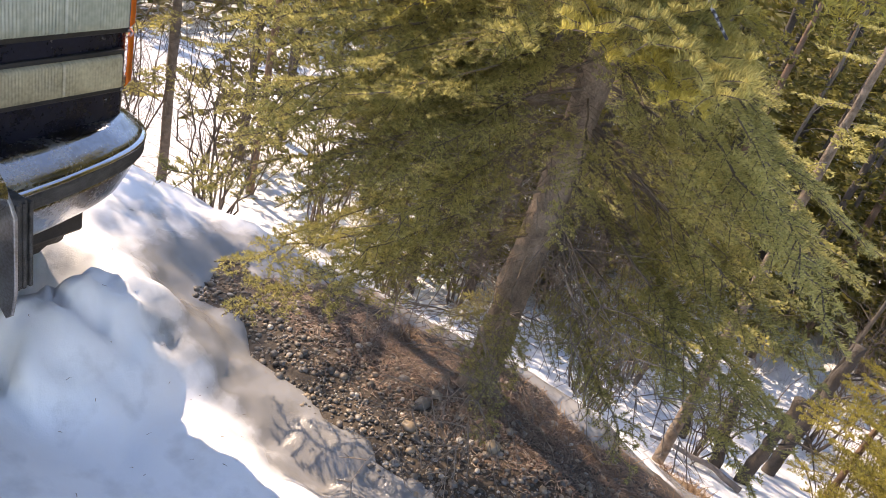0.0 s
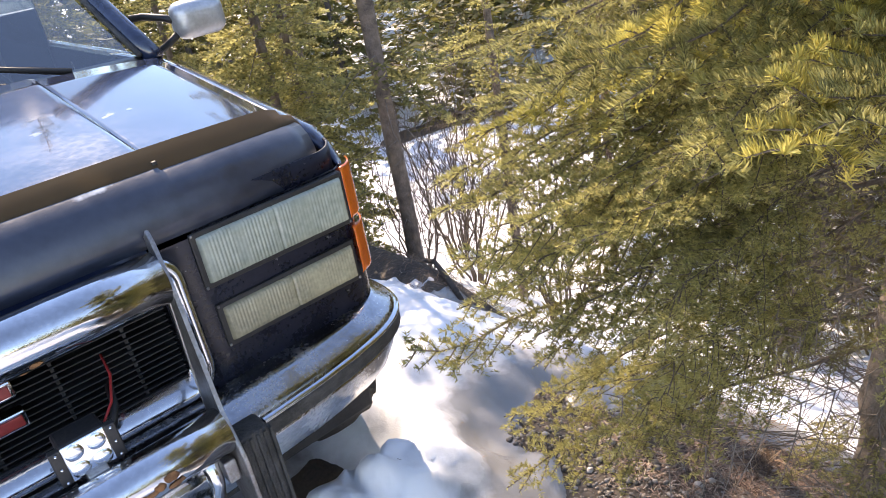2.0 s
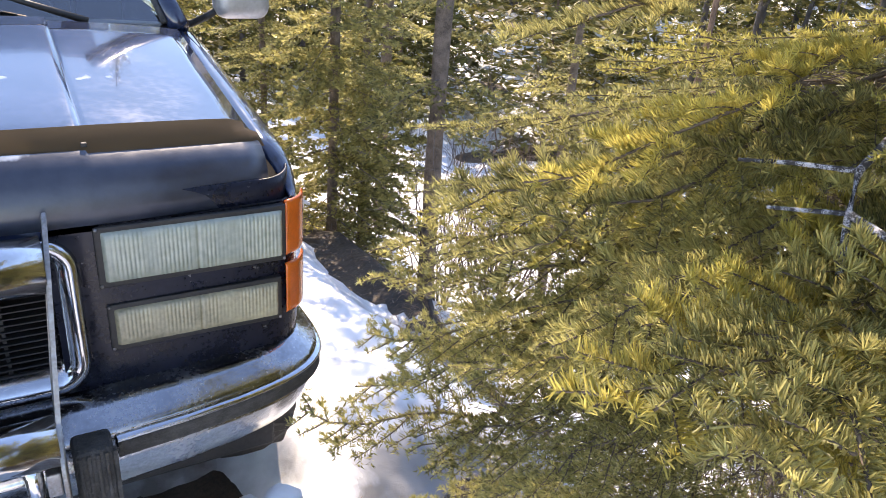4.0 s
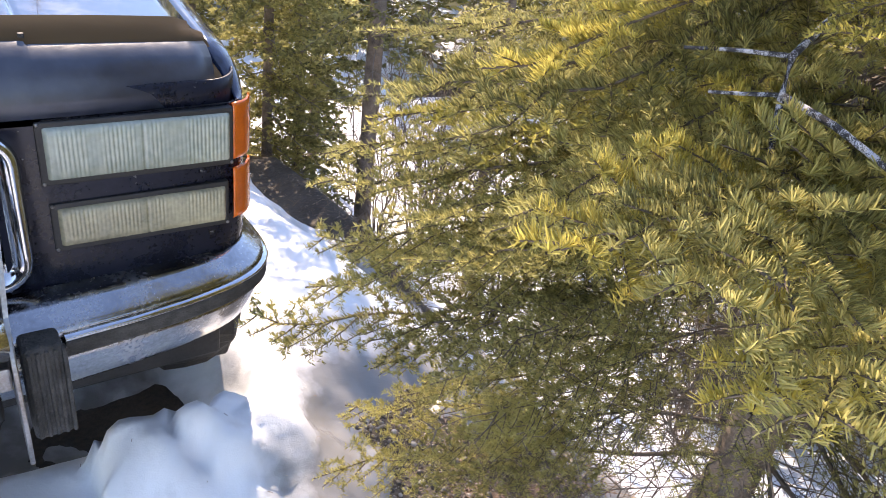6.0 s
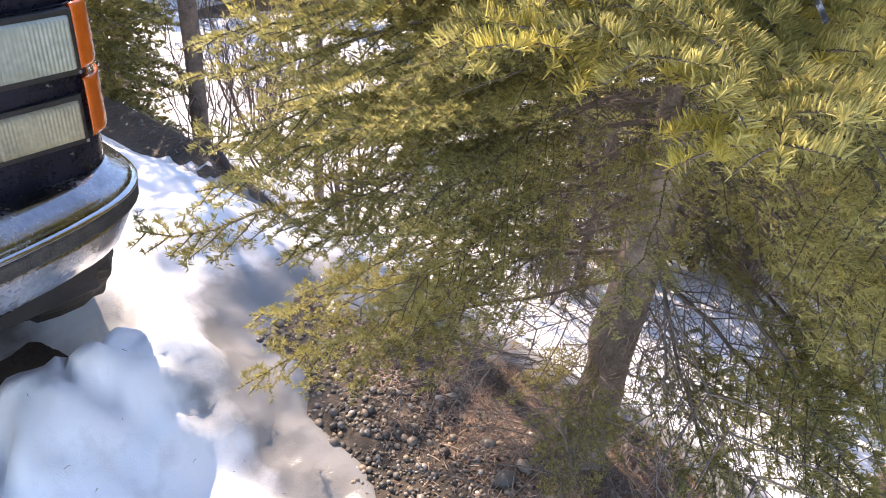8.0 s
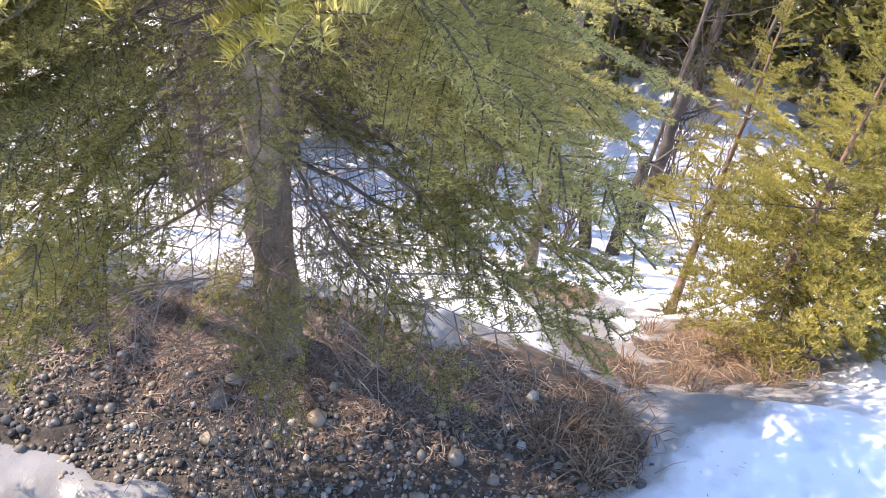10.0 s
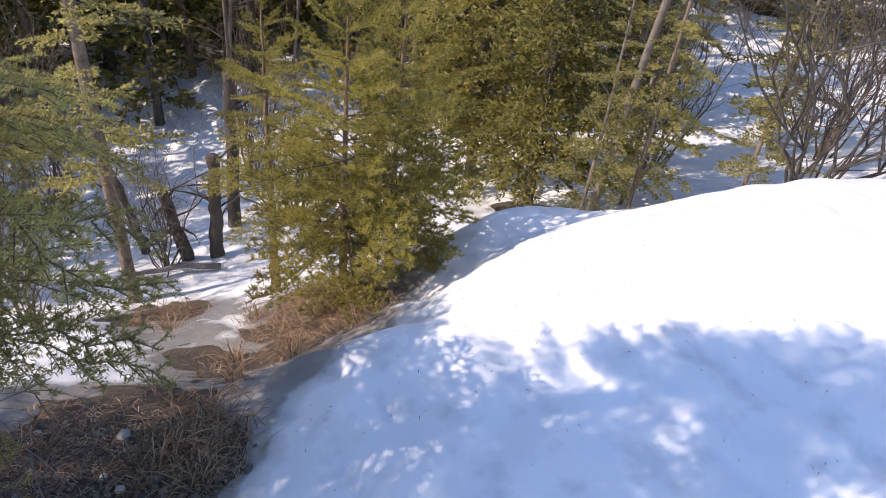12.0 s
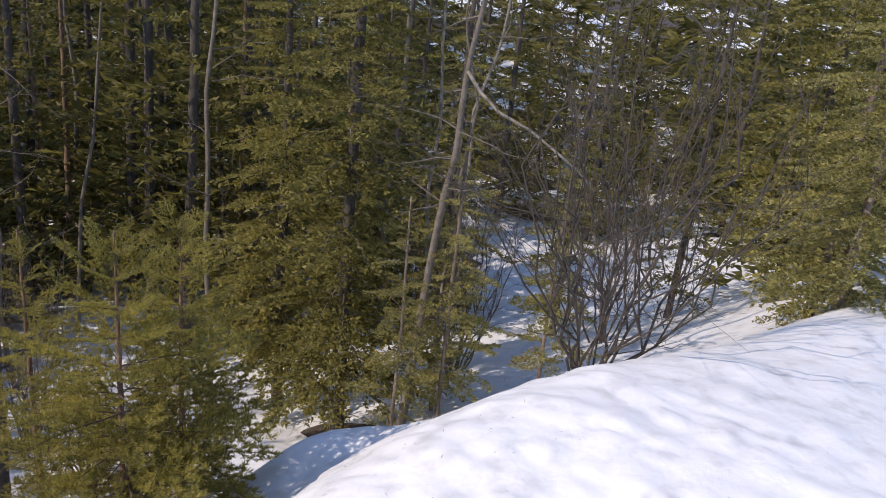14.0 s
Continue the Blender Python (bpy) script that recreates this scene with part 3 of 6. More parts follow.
# smoked deflector along the hood's nose
rows = []
for k, (dy, z) in enumerate(((0.062, 1.197), (0.072, 1.211), (0.086, 1.225), (0.102, 1.239), (0.118, 1.250))):
    row = []
    for i in range(49):
        x = -0.885 + 1.77 * i / 48
        end = max(0, (abs(x) - 0.80) / 0.085)
        zz = z - 0.024 * (abs(x) / 0.88) ** 4
        low = 1.176
        row.append((x * (1 - 0.006 * k * (end > 0.9)), dy + hood_front(x) - 0.004 - 0.002 * (abs(x) < 0.5), max(zz - 0.05 * end**3 * (k > 2), low) if k else zz))
    rows.append(row)
vgrid("hood_deflector", rows, SMOKED, "smoked brown hood deflector")
vpart("deflector_clip", box(0.494, 0.506, 0.078, 0.098, 1.19, 1.222, 0.002), BLACKPLASTIC)

# grille with its chrome ring
def rounded(x0, x1, z0, z1, r, n=6):
    out = []
    for cx, cz, a0 in ((x1 - r, z1 - r, 0), (x0 + r, z1 - r, 90), (x0 + r, z0 + r, 180), (x1 - r, z0 + r, 270)):
        out += [(cx + r * math.cos(radians(a0 + 90 * i / n)), cz + r * math.sin(radians(a0 + 90 * i / n))) for i in range(n + 1)]
    return out


prof = [(0.0, 0.03), (0.0, -0.006), (0.005, -0.016), (0.014, -0.022), (0.024, -0.020), (0.040, -0.008), (0.055, 0.015), (0.070, 0.045), (0.078, 0.07)]
rings = [rounded(-0.455 + d, 0.455 - d, 0.690 + d, 1.062 - d, max(0.02, 0.075 - d)) for d, _ in prof]
bm = bmesh.new()
loops = [[bm.verts.new((x, y, z)) for x, z in ring] for ring, (_, y) in zip(rings, prof)]
for a, b in zip(loops, loops[1:]):
    for k in range(len(a)):
        bm.faces.new((a[k], a[(k + 1) % len(a)], b[(k + 1) % len(a)], b[k]))
vpart("grille_surround", bm, CHROME, "chrome grille surround", smooth=True)
grille = vpart("grille", box(-0.40, 0.40, 0.06, 0.075, 0.73, 1.03, 0.0), BLACKPLASTIC, "black barred grille")
for i in range(19):
    z = 0.745 + 0.0152 * i
    ob = part("grille_bar", box(-0.395, 0.395, 0.012, 0.05, z, z + 0.0035, 0.001, 1), BLACKPLASTIC, grille)
    ob.matrix_basis = suv_inv @ Matrix.Translation((0, 0, 0))
    ob.matrix_basis = grille.matrix_basis.inverted() @ suv_inv
for x in (-0.3, -0.15, 0.0, 0.15, 0.3):
    ob = part("grille_bar", box(x - 0.004, x + 0.004, 0.02, 0.055, 0.74, 1.035, 0.001, 1), BLACKPLASTIC, grille)
    ob.matrix_basis = grille.matrix_basis.inverted() @ suv_inv
for z in (0.852, 0.922):
    b = vpart("badge", box(-0.10, 0.075, -0.012, 0.02, z - 0.019, z + 0.019, 0.004), CHROME, "chrome framed red badge bar")
    ob = part("badge_inlay", box(-0.092, 0.067, -0.016, -0.010, z - 0.012, z + 0.012, 0.002), RED, b, "red inlay")
    ob.matrix_basis = b.matrix_basis.inverted() @ suv_inv
vpart("nose_panel", box(-0.42, 0.42, 0.0, 0.06, 1.05, 1.082, 0.006), PAINT)
vpart("chin", box(-0.47, 0.47, 0.02, 0.10, 0.60, 0.70, 0.01), BLACKPLASTIC)
vpart("radiator", box(-0.6, 0.6, 0.20, 0.24, 0.55, 1.04, 0.0), BLACKPLASTIC)

# bumper swept round the front
plan_b = [(0.0, -0.150), (0.25, -0.148), (0.45, -0.140), (0.62, -0.125), (0.76, -0.102), (0.86, -0.075), (0.93, -0.040), (0.975, 0.005), (0.998, 0.06), (1.005, 0.13), (1.005, 0.30)]


def dense(points, n):
    p = np.array(points)
    s = np.r_[0, np.cumsum(np.hypot(*np.diff(p, axis=0).T))]
    t = np.linspace(0, s[-1], n)
    c = np.stack([interp_smooth(t, s, p[:, k], 0.03) for k in (0, 1)], 1)
    c[0], c[-1] = p[0], p[-1]
    return c


def sweep(profile, x_from=0.0, both=True, n=48):
    """Rows of a profile (offset inwards, z) carried along the bumper's plan."""
    c = dense(plan_b, n)
    c = c[c[:, 0] >= x_from - 1e-6]
    d = np.gradient(c, axis=0)
    nrm = np.stack([-d[:, 1], d[:, 0]], 1) / np.hypot(*d.T)[:, None]
    rows = []
    for off, z in profile:
        half = c + nrm * off
        if both:
            pts = [(-x, y, z) for x, y in half[::-1][:-1]] + [(x, y, z) for x, y in half]
        else:
            pts = [(x, y, z) for x, y in half]
        rows.append(pts)
    return rows


bumper = vgrid("bumper", sweep([(0.13, 0.690), (0.085, 0.696), (0.060, 0.694), (0.045, 0.686), (0.030, 0.674), (0.010, 0.664), (0.002, 0.655), (0.0, 0.648), (0.004, 0.640), (0.012, 0.636), (0.012, 0.585), (0.006, 0.580), (0.010, 0.570), (0.028, 0.525), (0.050, 0.480), (0.060, 0.468), (0.085, 0.462)]), BUMPER_CHROME, "scuffed chrome bumper")
for sgn in (1, -1):
    strip = sweep([(0.014, 0.632), (-0.006, 0.630), (-0.010, 0.622), (-0.006, 0.616), (-0.009, 0.610), (-0.005, 0.604), (-0.009, 0.598), (-0.006, 0.592), (0.014, 0.588)], 0.46, False)
    vgrid("bumper_strip", [[(sgn * x, y, z) for x, y, z in r][::sgn] for r in strip], RUBBER, "black ribbed rubber bumper strip")
    trim = sweep([(0.010, 0.646), (-0.010, 0.645), (-0.013, 0.639), (-0.010, 0.633), (0.010, 0.632)], 0.46, False)
    vgrid("bumper_trim", [[(sgn * x, y, z) for x, y, z in r][::sgn] for r in trim], CHROME)

# brush guard: two upright plates, two tubes, a lower loop
guard = tagged(part("brush_guard", tube([(-0.39, -0.06, 1.03), (-0.2, -0.065, 1.03), (0.0, -0.068, 1.03), (0.2, -0.065, 1.03), (0.392, -0.06, 1.03)], 0.057, 28), CHROME, None, "chrome brush guard with rust spots", True))
on_suv(guard)


def gpart(name, bm, material, label="", smooth=False):
    ob = part(name, bm, material, guard, label, smooth)
    ob.matrix_basis = guard.matrix_basis.inverted() @ suv_inv
    return ob


gpart("lower_tube", tube([(-0.36, -0.215, 0.73), (-0.2, -0.22, 0.73), (0.0, -0.22, 0.73), (0.2, -0.22, 0.73), (0.366, -0.215, 0.73)], 0.050, 28), CHROME, "chrome tube with a rust patch", True)
PLATE = [(-0.030, 1.125), (-0.048, 1.110), (-0.110, 1.02), (-0.165, 0.90), (-0.225, 0.775), (-0.272, 0.715), (-0.285, 0.69), (-0.285, 0.50), (-0.272, 0.44), (-0.255, 0.425), (-0.165, 0.53), (-0.145, 0.60), (-0.14, 0.70), (-0.115, 0.80), (-0.085, 0.90), (-0.045, 1.02), (-0.015, 1.11)]
for side in (1, -1):
    b = bmesh.new()
    f = [b.verts.new((side * (0.364 + (0.10 * max(0, z - 0.74))), y, z)) for y, z in PLATE]
    face = b.faces.new(f)
    ext = bmesh.ops.extrude_face_region(b, geom=[face])
    for v in ext["geom"]:
        if isinstance(v, bmesh.types.BMVert):
            v.co.x += side * 0.009
    bmesh.ops.bevel(b, geom=[e for e in b.edges if abs(e.verts[0].co.x - e.verts[1].co.x) < 0.004], offset=0.0018, segments=1, affect="EDGES")
    gpart("upright_plate", b, STEEL, "flat steel upright plate with bright edge")
    b = box(side * 0.385, side * 0.462, -0.205, -0.13, 0.435, 0.672, 0.012, 3)
    gpart("rubber_pad", b, RUBBER, "worn black rubber bumper pad")
    for k in range(5):
        rx = 0.392 + 0.0165 * k
        gpart("rubber_rib", box(side * rx, side * (rx + 0.009), -0.210, -0.19, 0.442, 0.665, 0.003), RUBBER)
    lp = [(0.115, 0.69), (0.115, 0.62), (0.125, 0.575), (0.15, 0.548), (0.2, 0.540), (0.27, 0.545), (0.305, 0.57), (0.315, 0.62), (0.315, 0.70)]
    gpart("lower_loop", tube([(side * x, -0.215, z) for x, z in lp], 0.017, 10), CHROME, "bent chrome loop below the tube", True)
    gpart("bracket", box(side * 0.335, side * 0.362, -0.235, -0.15, 0.61, 0.665, 0.004), STEEL)
    hook = [(side * (0.275 + 0.055 * math.cos(a)), -0.12 + 0.02 * math.sin(a), 0.47 + 0.045 * math.sin(a)) for a in [math.pi + math.pi * k / 10 for k in range(11)]]
    vpart("tow_hook", tube([(hook[0][0], -0.02, 0.49)] + hook + [(hook[-1][0], -0.02, 0.49)], 0.011, 8), BLACKPLASTIC, "black steel tow hook", smooth=True)
vpart("hitch_block", box(-0.16, 0.10, -0.29, -0.16, 0.42, 0.665, 0.012), STEEL, "grey steel mounting block")
vpart("hitch_slot", box(-0.02, 0.055, -0.294, -0.28, 0.455, 0.49, 0.003), BLACKPLASTIC)
rng = random.Random(4)
# rust: thin scabs lying on the lower tube and a few on the upper
for cx, cz, n, ax, ay, az in ((0.20, 0.0, 16, 0.73, -0.22, 0.06), (0.10, 0.0, 5, 1.03, -0.067, 0.03)):
    for i in range(n):
        px = cx + rng.gauss(0, az * 0.6)
        ang = rng.gauss(-0.15 if n > 9 else -0.6, 0.28)
        r = rng.uniform(0.004, 0.016 if n > 9 else 0.009)
        b = bmesh.new()
        bmesh.ops.create_uvsphere(b, u_segments=10, v_segments=6, radius=1)
        rot = Matrix.Translation((px, ay, ax)) @ Matrix.Rotation(-ang, 4, "X") @ Matrix.Translation((0, -0.0500 if n > 9 else -0.0570, 0)) @ Matrix.Diagonal((r * rng.uniform(0.8, 1.8), 0.0016, r * rng.uniform(0.5, 1), 1))
        bmesh.ops.transform(b, matrix=rot, verts=b.verts)
        for v in b.verts:
            v.co += Vector((rng.uniform(-1, 1), 0, rng.uniform(-1, 1))) * r * 0.12
        gpart("rust_spot", b, RUST, "", True)

# work light on the guard
wl = vpart("work_light", box(0.085, 0.172, -0.185, -0.12, 0.775, 0.858, 0.006), BLACKPLASTIC, "square four-cell work light")
ob = part("reflector", box(0.0875, 0.1695, -0.1875, -0.18, 0.7775, 0.8555, 0.003), LEDGLASS, wl, "bright silver reflector plate")
ob.matrix_basis = wl.matrix_basis.inverted() @ suv_inv
for ix in (0, 1):
    for iz in (0, 1):
        cx, cz = 0.108 + 0.041 * ix, 0.797 + 0.039 * iz
        b = bmesh.new()
        bmesh.ops.create_uvsphere(b, u_segments=20, v_segments=10, radius=0.0195, matrix=Matrix.Translation((cx, -0.1845, cz)) @ Matrix.Diagonal((1, 0.35, 1, 1)))
        ob = part("led_cell", b, LEDGLASS, wl, "bright reflector cell", True)
        ob.matrix_basis = wl.matrix_basis.inverted() @ suv_inv
for sx in (0.078, 0.179):
    ob = part("flange", box(sx - 0.011, sx + 0.011, -0.188, -0.170, 0.778, 0.855, 0.003), BLACKPLASTIC, wl)
    ob.matrix_basis = wl.matrix_basis.inverted() @ suv_inv
    for sz in (0.785, 0.816, 0.848):
        b = bmesh.new()
        bmesh.ops.create_uvsphere(b, u_segments=8, v_segments=6, radius=0.0038, matrix=Matrix.Translation((sx, -0.189, sz)))
        ob = part("screw", b, CHROME, wl, "", True)
        ob.matrix_basis = wl.matrix_basis.inverted() @ suv_inv
vpart("light_bracket", box(0.11, 0.15, -0.2, -0.14, 0.755, 0.78, 0.003), STEEL)
WIRE = mat("red_wire", (0.45, 0.03, 0.03), 0.4)
vpart("wire", tube([(0.18, -0.13, 0.83), (0.21, -0.10, 0.845), (0.235, -0.05, 0.875), (0.24, 0.0, 0.90)], 0.003, 6), WIRE, "thin red wire", smooth=True)
vpart("wire_clip", tube([(0.19, -0.12, 0.80), (0.215, -0.08, 0.82), (0.225, -0.04, 0.85)], 0.008, 6), BLACKPLASTIC, smooth=True)

# wheels
TREAD = mat("tyre", (0.022, 0.021, 0.020), 0.8, vary=0.3, scale=20, bump=0.3)
for side, wy in ((1, 0.61), (-1, 0.61), (1, 3.95), (-1, 3.95)):
    prof_t = [(0.78, 0.20), (0.765, 0.24), (0.760, 0.30), (0.775, 0.35), (0.80, 0.372), (0.86, 0.38), (0.93, 0.38), (0.985, 0.372), (1.01, 0.35), (1.02, 0.30), (1.012, 0.24), (0.99, 0.20)]
    b = bmesh.new()
    seg = 72
    loops = []
    for k in range(seg):
        a = 2 * math.pi * k / seg
        loops.append([])
        for i, (x, r) in enumerate(prof_t):
            lug = 0.012 * ((k // 2 + (i > 6)) % 2) if r > 0.365 else (0.006 * ((k // 2) % 2) if r > 0.34 else 0)
            loops[-1].append(b.verts.new((side * x, wy + (r + lug) * math.cos(a), 0.36 + (r + lug) * math.sin(a))))
    for k in range(seg):
        p, q = loops[k], loops[(k + 1) % seg]
        for i in range(len(p) - 1):
            b.faces.new((p[i], p[i + 1], q[i + 1], q[i]))
    wheel = vpart("wheel", b, TREAD, "black tyre with coarse tread")
    b = bmesh.new()
    bmesh.ops.create_cone(b, cap_ends=True, segments=28, radius1=0.205, radius2=0.19, depth=0.17, matrix=Matrix.Translation((side * 0.90, wy, 0.36)) @ Matrix.Rotation(radians(90), 4, "Y"))
    ob = part("rim", b, STEEL, wheel, "steel rim", True)
    ob.matrix_basis = wheel.matrix_basis.inverted() @ suv_inv
vpart("wheel_well", box(-0.90, 0.90, 0.18, 1.2, 0.5, 0.62, 0.02), BLACKPLASTIC)
vpart("chassis", box(-0.72, 0.72, 0.1, 4.8, 0.33, 0.55, 0.02), BLACKPLASTIC)
# added black board that keeps light and views from under the body
vpart("valance", box(-0.9, 0.9, 0.13, 0.19, 0.27, 0.52, 0.01), BLACKPLASTIC)

# cowl, cabin and glass
vgrid("cowl", [[(x, 0.948, 1.304 - 0.03 * x * x) for x in np.linspace(-0.88, 0.88, 15)], [(x, 0.97, 1.310 - 0.03 * x * x) for x in np.linspace(-0.88, 0.88, 15)], [(x, 1.05, 1.326 - 0.03 * x * x) for x in np.linspace(-0.88, 0.88, 15)]], BLACKPLASTIC, "slotted black cowl", thick=0.01)
for i in range(56):
    x = -0.82 + 1.64 * i / 55
    vpart("cowl_slat", box(x - 0.006, x + 0.006, 0.962, 0.99, 1.302 - 0.03 * x * x, 1.317 - 0.03 * x * x, 0.002, 1), BLACKPLASTIC)


def shield(x, s):
    """A point of the windshield: x across, s from cowl to roof."""
    return (x * (1 - 0.15 * s), 0.985 + 0.70 * s + 0.03 * (abs(x) / 0.85) ** 2, 1.316 + 0.52 * s - 0.012 * (x / 0.85) ** 2)


vgrid("windshield", [[shield(x, s) for x in np.linspace(-0.85, 0.85, 21)] for s in np.linspace(0, 1, 9)], WINDSHIELD, "clear windshield reflecting the sky")
for side in (1, -1):
    vpart("pillar", tube([Vector(shield(side * 0.885, s)) for s in np.linspace(-0.02, 1.02, 8)], 0.035, 8), PAINT, smooth=True)
    vpart("gasket", tube([Vector(shield(side * 0.845, s)) + Vector((0, -0.006, 0.004)) for s in np.linspace(0, 1, 8)], 0.010, 6), RUBBER, smooth=True)
    vpart("door", box(side * 0.93, side * 0.975, 1.46, 2.55, 0.5, 1.27, 0.02), PAINT, "navy front door")
    vpart("side_window", box(side * 0.80, side * 0.806, 1.95, 4.9, 1.30, 1.70, 0.001), WINDSHIELD, "dusty side glass")
    vpart("quarter_panel", box(side * 0.93, side * 0.975, 2.56, 5.2, 0.5, 1.27, 0.02), PAINT)
vpart("roof", box(-0.76, 0.76, 1.68, 5.15, 1.72, 1.83, 0.05, 4), PAINT, "navy roof", smooth=True)
vpart("tailgate", box(-0.93, 0.93, 5.15, 5.2, 0.5, 1.27, 0.02), PAINT)
vpart("rear_window", box(-0.78, 0.78, 5.16, 5.166, 1.28, 1.71, 0.001), WINDSHIELD)
vpart("dashboard", box(-0.80, 0.80, 1.16, 1.5, 1.05, 1.25, 0.05, 3), CABIN, "dark dashboard", smooth=True)
for sx in (-0.42, 0.42):
    vpart("seat", box(sx - 0.26, sx + 0.26, 2.25, 2.42, 0.9, 1.55, 0.06, 3), CABIN, "grey cloth seat back", smooth=True)
    vpart("headrest", box(sx - 0.14, sx + 0.14, 2.28, 2.38, 1.56, 1.72, 0.04, 3), CABIN, smooth=True)
vpart("cabin_floor", box(-0.9, 0.9, 1.3, 5.1, 0.5, 0.56, 0.0), CABIN)
wheel_ring = [(0.40 + 0.19 * math.cos(a), 1.72 + 0.08 * math.sin(a), 1.16 + 0.17 * math.sin(a)) for a in np.linspace(0, 2 * math.pi, 25)]
vpart("steering_wheel", tube(wheel_ring, 0.014, 8, False), BLACKPLASTIC, smooth=True)
wp = [Vector(shield(0.62, 0.0)) + Vector((0, -0.03, 0.01)), Vector(shield(0.42, 0.10)) + Vector((0, -0.04, 0.015)), Vector(shield(0.12, 0.16)) + Vector((0, -0.04, 0.012)), Vector(shield(-0.15, 0.17)) + Vector((0, -0.035, 0.01))]
wiper = vpart("wiper", tube(wp, [0.012, 0.009, 0.007, 0.006], 6), BLACKPLASTIC, "black wiper arm and blade", smooth=True)
ob = part("wiper_blade", tube([p + Vector((-0.02, 0.012, 0.0)) for p in wp[1:]], 0.006, 6), RUBBER, wiper, "", True)
ob.matrix_basis = wiper.matrix_basis.inverted() @ suv_inv

# door mirror
SATIN = mat("satin_grey", (0.55, 0.56, 0.58), 0.38, 0.7, vary=0.12, dirt=0.15)
for side in (1, -1):
    b = box(side * 1.035, side * 1.225, 1.10, 1.20, 1.30, 1.43, 0.042, 5)
    mir = vpart("door_mirror", b, SATIN, "dusty satin grey door mirror", smooth=True)
    for pts in ([(0.93, 1.22, 1.27), (0.97, 1.20, 1.275), (1.01, 1.17, 1.30), (1.05, 1.15, 1.33)], [(0.93, 1.26, 1.40), (0.97, 1.24, 1.40), (1.02, 1.19, 1.385), (1.05, 1.15, 1.37)]):
        ob = part("mirror_arm", tube([(side * x, y, z) for x, y, z in pts], 0.013, 8), BLACKPLASTIC, mir, "black mirror arm", True)
        ob.matrix_basis = mir.matrix_basis.inverted() @ suv_inv

# ---- conifers ----
def turn_to(d):
    """Rows of frames along directions d (n, 3)."""
    d = d / np.linalg.norm(d, axis=1, keepdims=True)
    up = np.where(np.abs(d[:, 2:3]) > 0.9, [[1.0, 0, 0]], [[0, 0, 1.0]])
    a = np.cross(d, up)
    a /= np.linalg.norm(a, axis=1, keepdims=True)
    return d, a, np.cross(a, d)


def sticks(segs, sides=3):
    """Tapered prisms for segments (x0 y0 z0 x1 y1 z1 r0 r1)."""
    segs = np.asarray(segs, float)
    p, q, r0, r1 = segs[:, :3], segs[:, 3:6], segs[:, 6], segs[:, 7]
    _, a, b = turn_to(q - p)
    ang = 2 * np.pi * np.arange(sides) / sides
    ring = np.cos(ang)[None, :, None] * a[:, None] + np.sin(ang)[None, :, None] * b[:, None]
    v = np.concatenate([p[:, None] + ring * r0[:, None, None], q[:, None] + ring * r1[:, None, None]], 1)
    k = np.arange(sides)
    j = (k + 1) % sides
    t = np.concatenate([np.stack([k, j, j + sides], 1), np.stack([k, j + sides, k + sides], 1)])
    tris = t[None] + (2 * sides * np.arange(len(segs)))[:, None, None]
    return v.reshape(-1, 3), tris.reshape(-1, 3)


def needles(stems, per_m, length, width, rng, up_bias=0.12, spread=1.08, blunt=False, jitter=0.7):
    """Single pointed needles round stems (x0 y0 z0 x1 y1 z1)."""
    s = np.asarray(stems, float)
    ln = np.linalg.norm(s[:, 3:6] - s[:, :3], axis=1)
    count = np.maximum(1, rng.poisson(ln * per_m))
    i = np.repeat(np.arange(len(s)), count)
    n = len(i)
    u = rng.random(n)[:, None]
    base = s[i, :3] * (1 - u) + s[i, 3:6] * u
    d, a, b = turn_to(s[i, 3:6] - s[i, :3])
    phi = rng.normal(0.5, 0.8, n)
    phi = np.where(rng.random(n) < 0.5, phi, np.pi - phi)
    b = np.where(b[:, 2:3] < 0, -b, b)
    out = np.cos(phi)[:, None] * a + np.sin(phi)[:, None] * b
    out[:, 2] += up_bias
    lean = spread + rng.normal(0, 0.09, n)
    way = d * np.cos(lean)[:, None] + out * np.sin(lean)[:, None]
    way /= np.linalg.norm(way, axis=1, keepdims=True)
    side = np.cross(way, np.array([[0, 0, 1.0]]) + rng.normal(0, jitter, (n, 3)))
    side /= np.linalg.norm(side, axis=1, keepdims=True)
    L = length * rng.uniform(0.82, 1.1, n)[:, None]
    w = width * rng.uniform(0.8, 1.2, n)[:, None]
    if blunt:  # two triangles, curved upwards
        end = base + way * L + np.array([0, 0, 1.0]) * L * 0.12
        v = np.stack([base - side * w * 0.25, base + way * L * 0.1 + side * w * 0.5, end + side * w * 0.12, end - side * w * 0.36 - way * L * 0.08], 1)
        k = 4 * np.arange(n)[:, None]
        return v.reshape(-1, 3), np.concatenate([k + [[0, 1, 2]], k + [[0, 2, 3]]])
    v = np.stack([base - side * w / 2, base + side * w / 2 + way * L * 0.25, base + way * L], 1)
    return v.reshape(-1, 3), np.arange(3 * n).reshape(-1, 3)


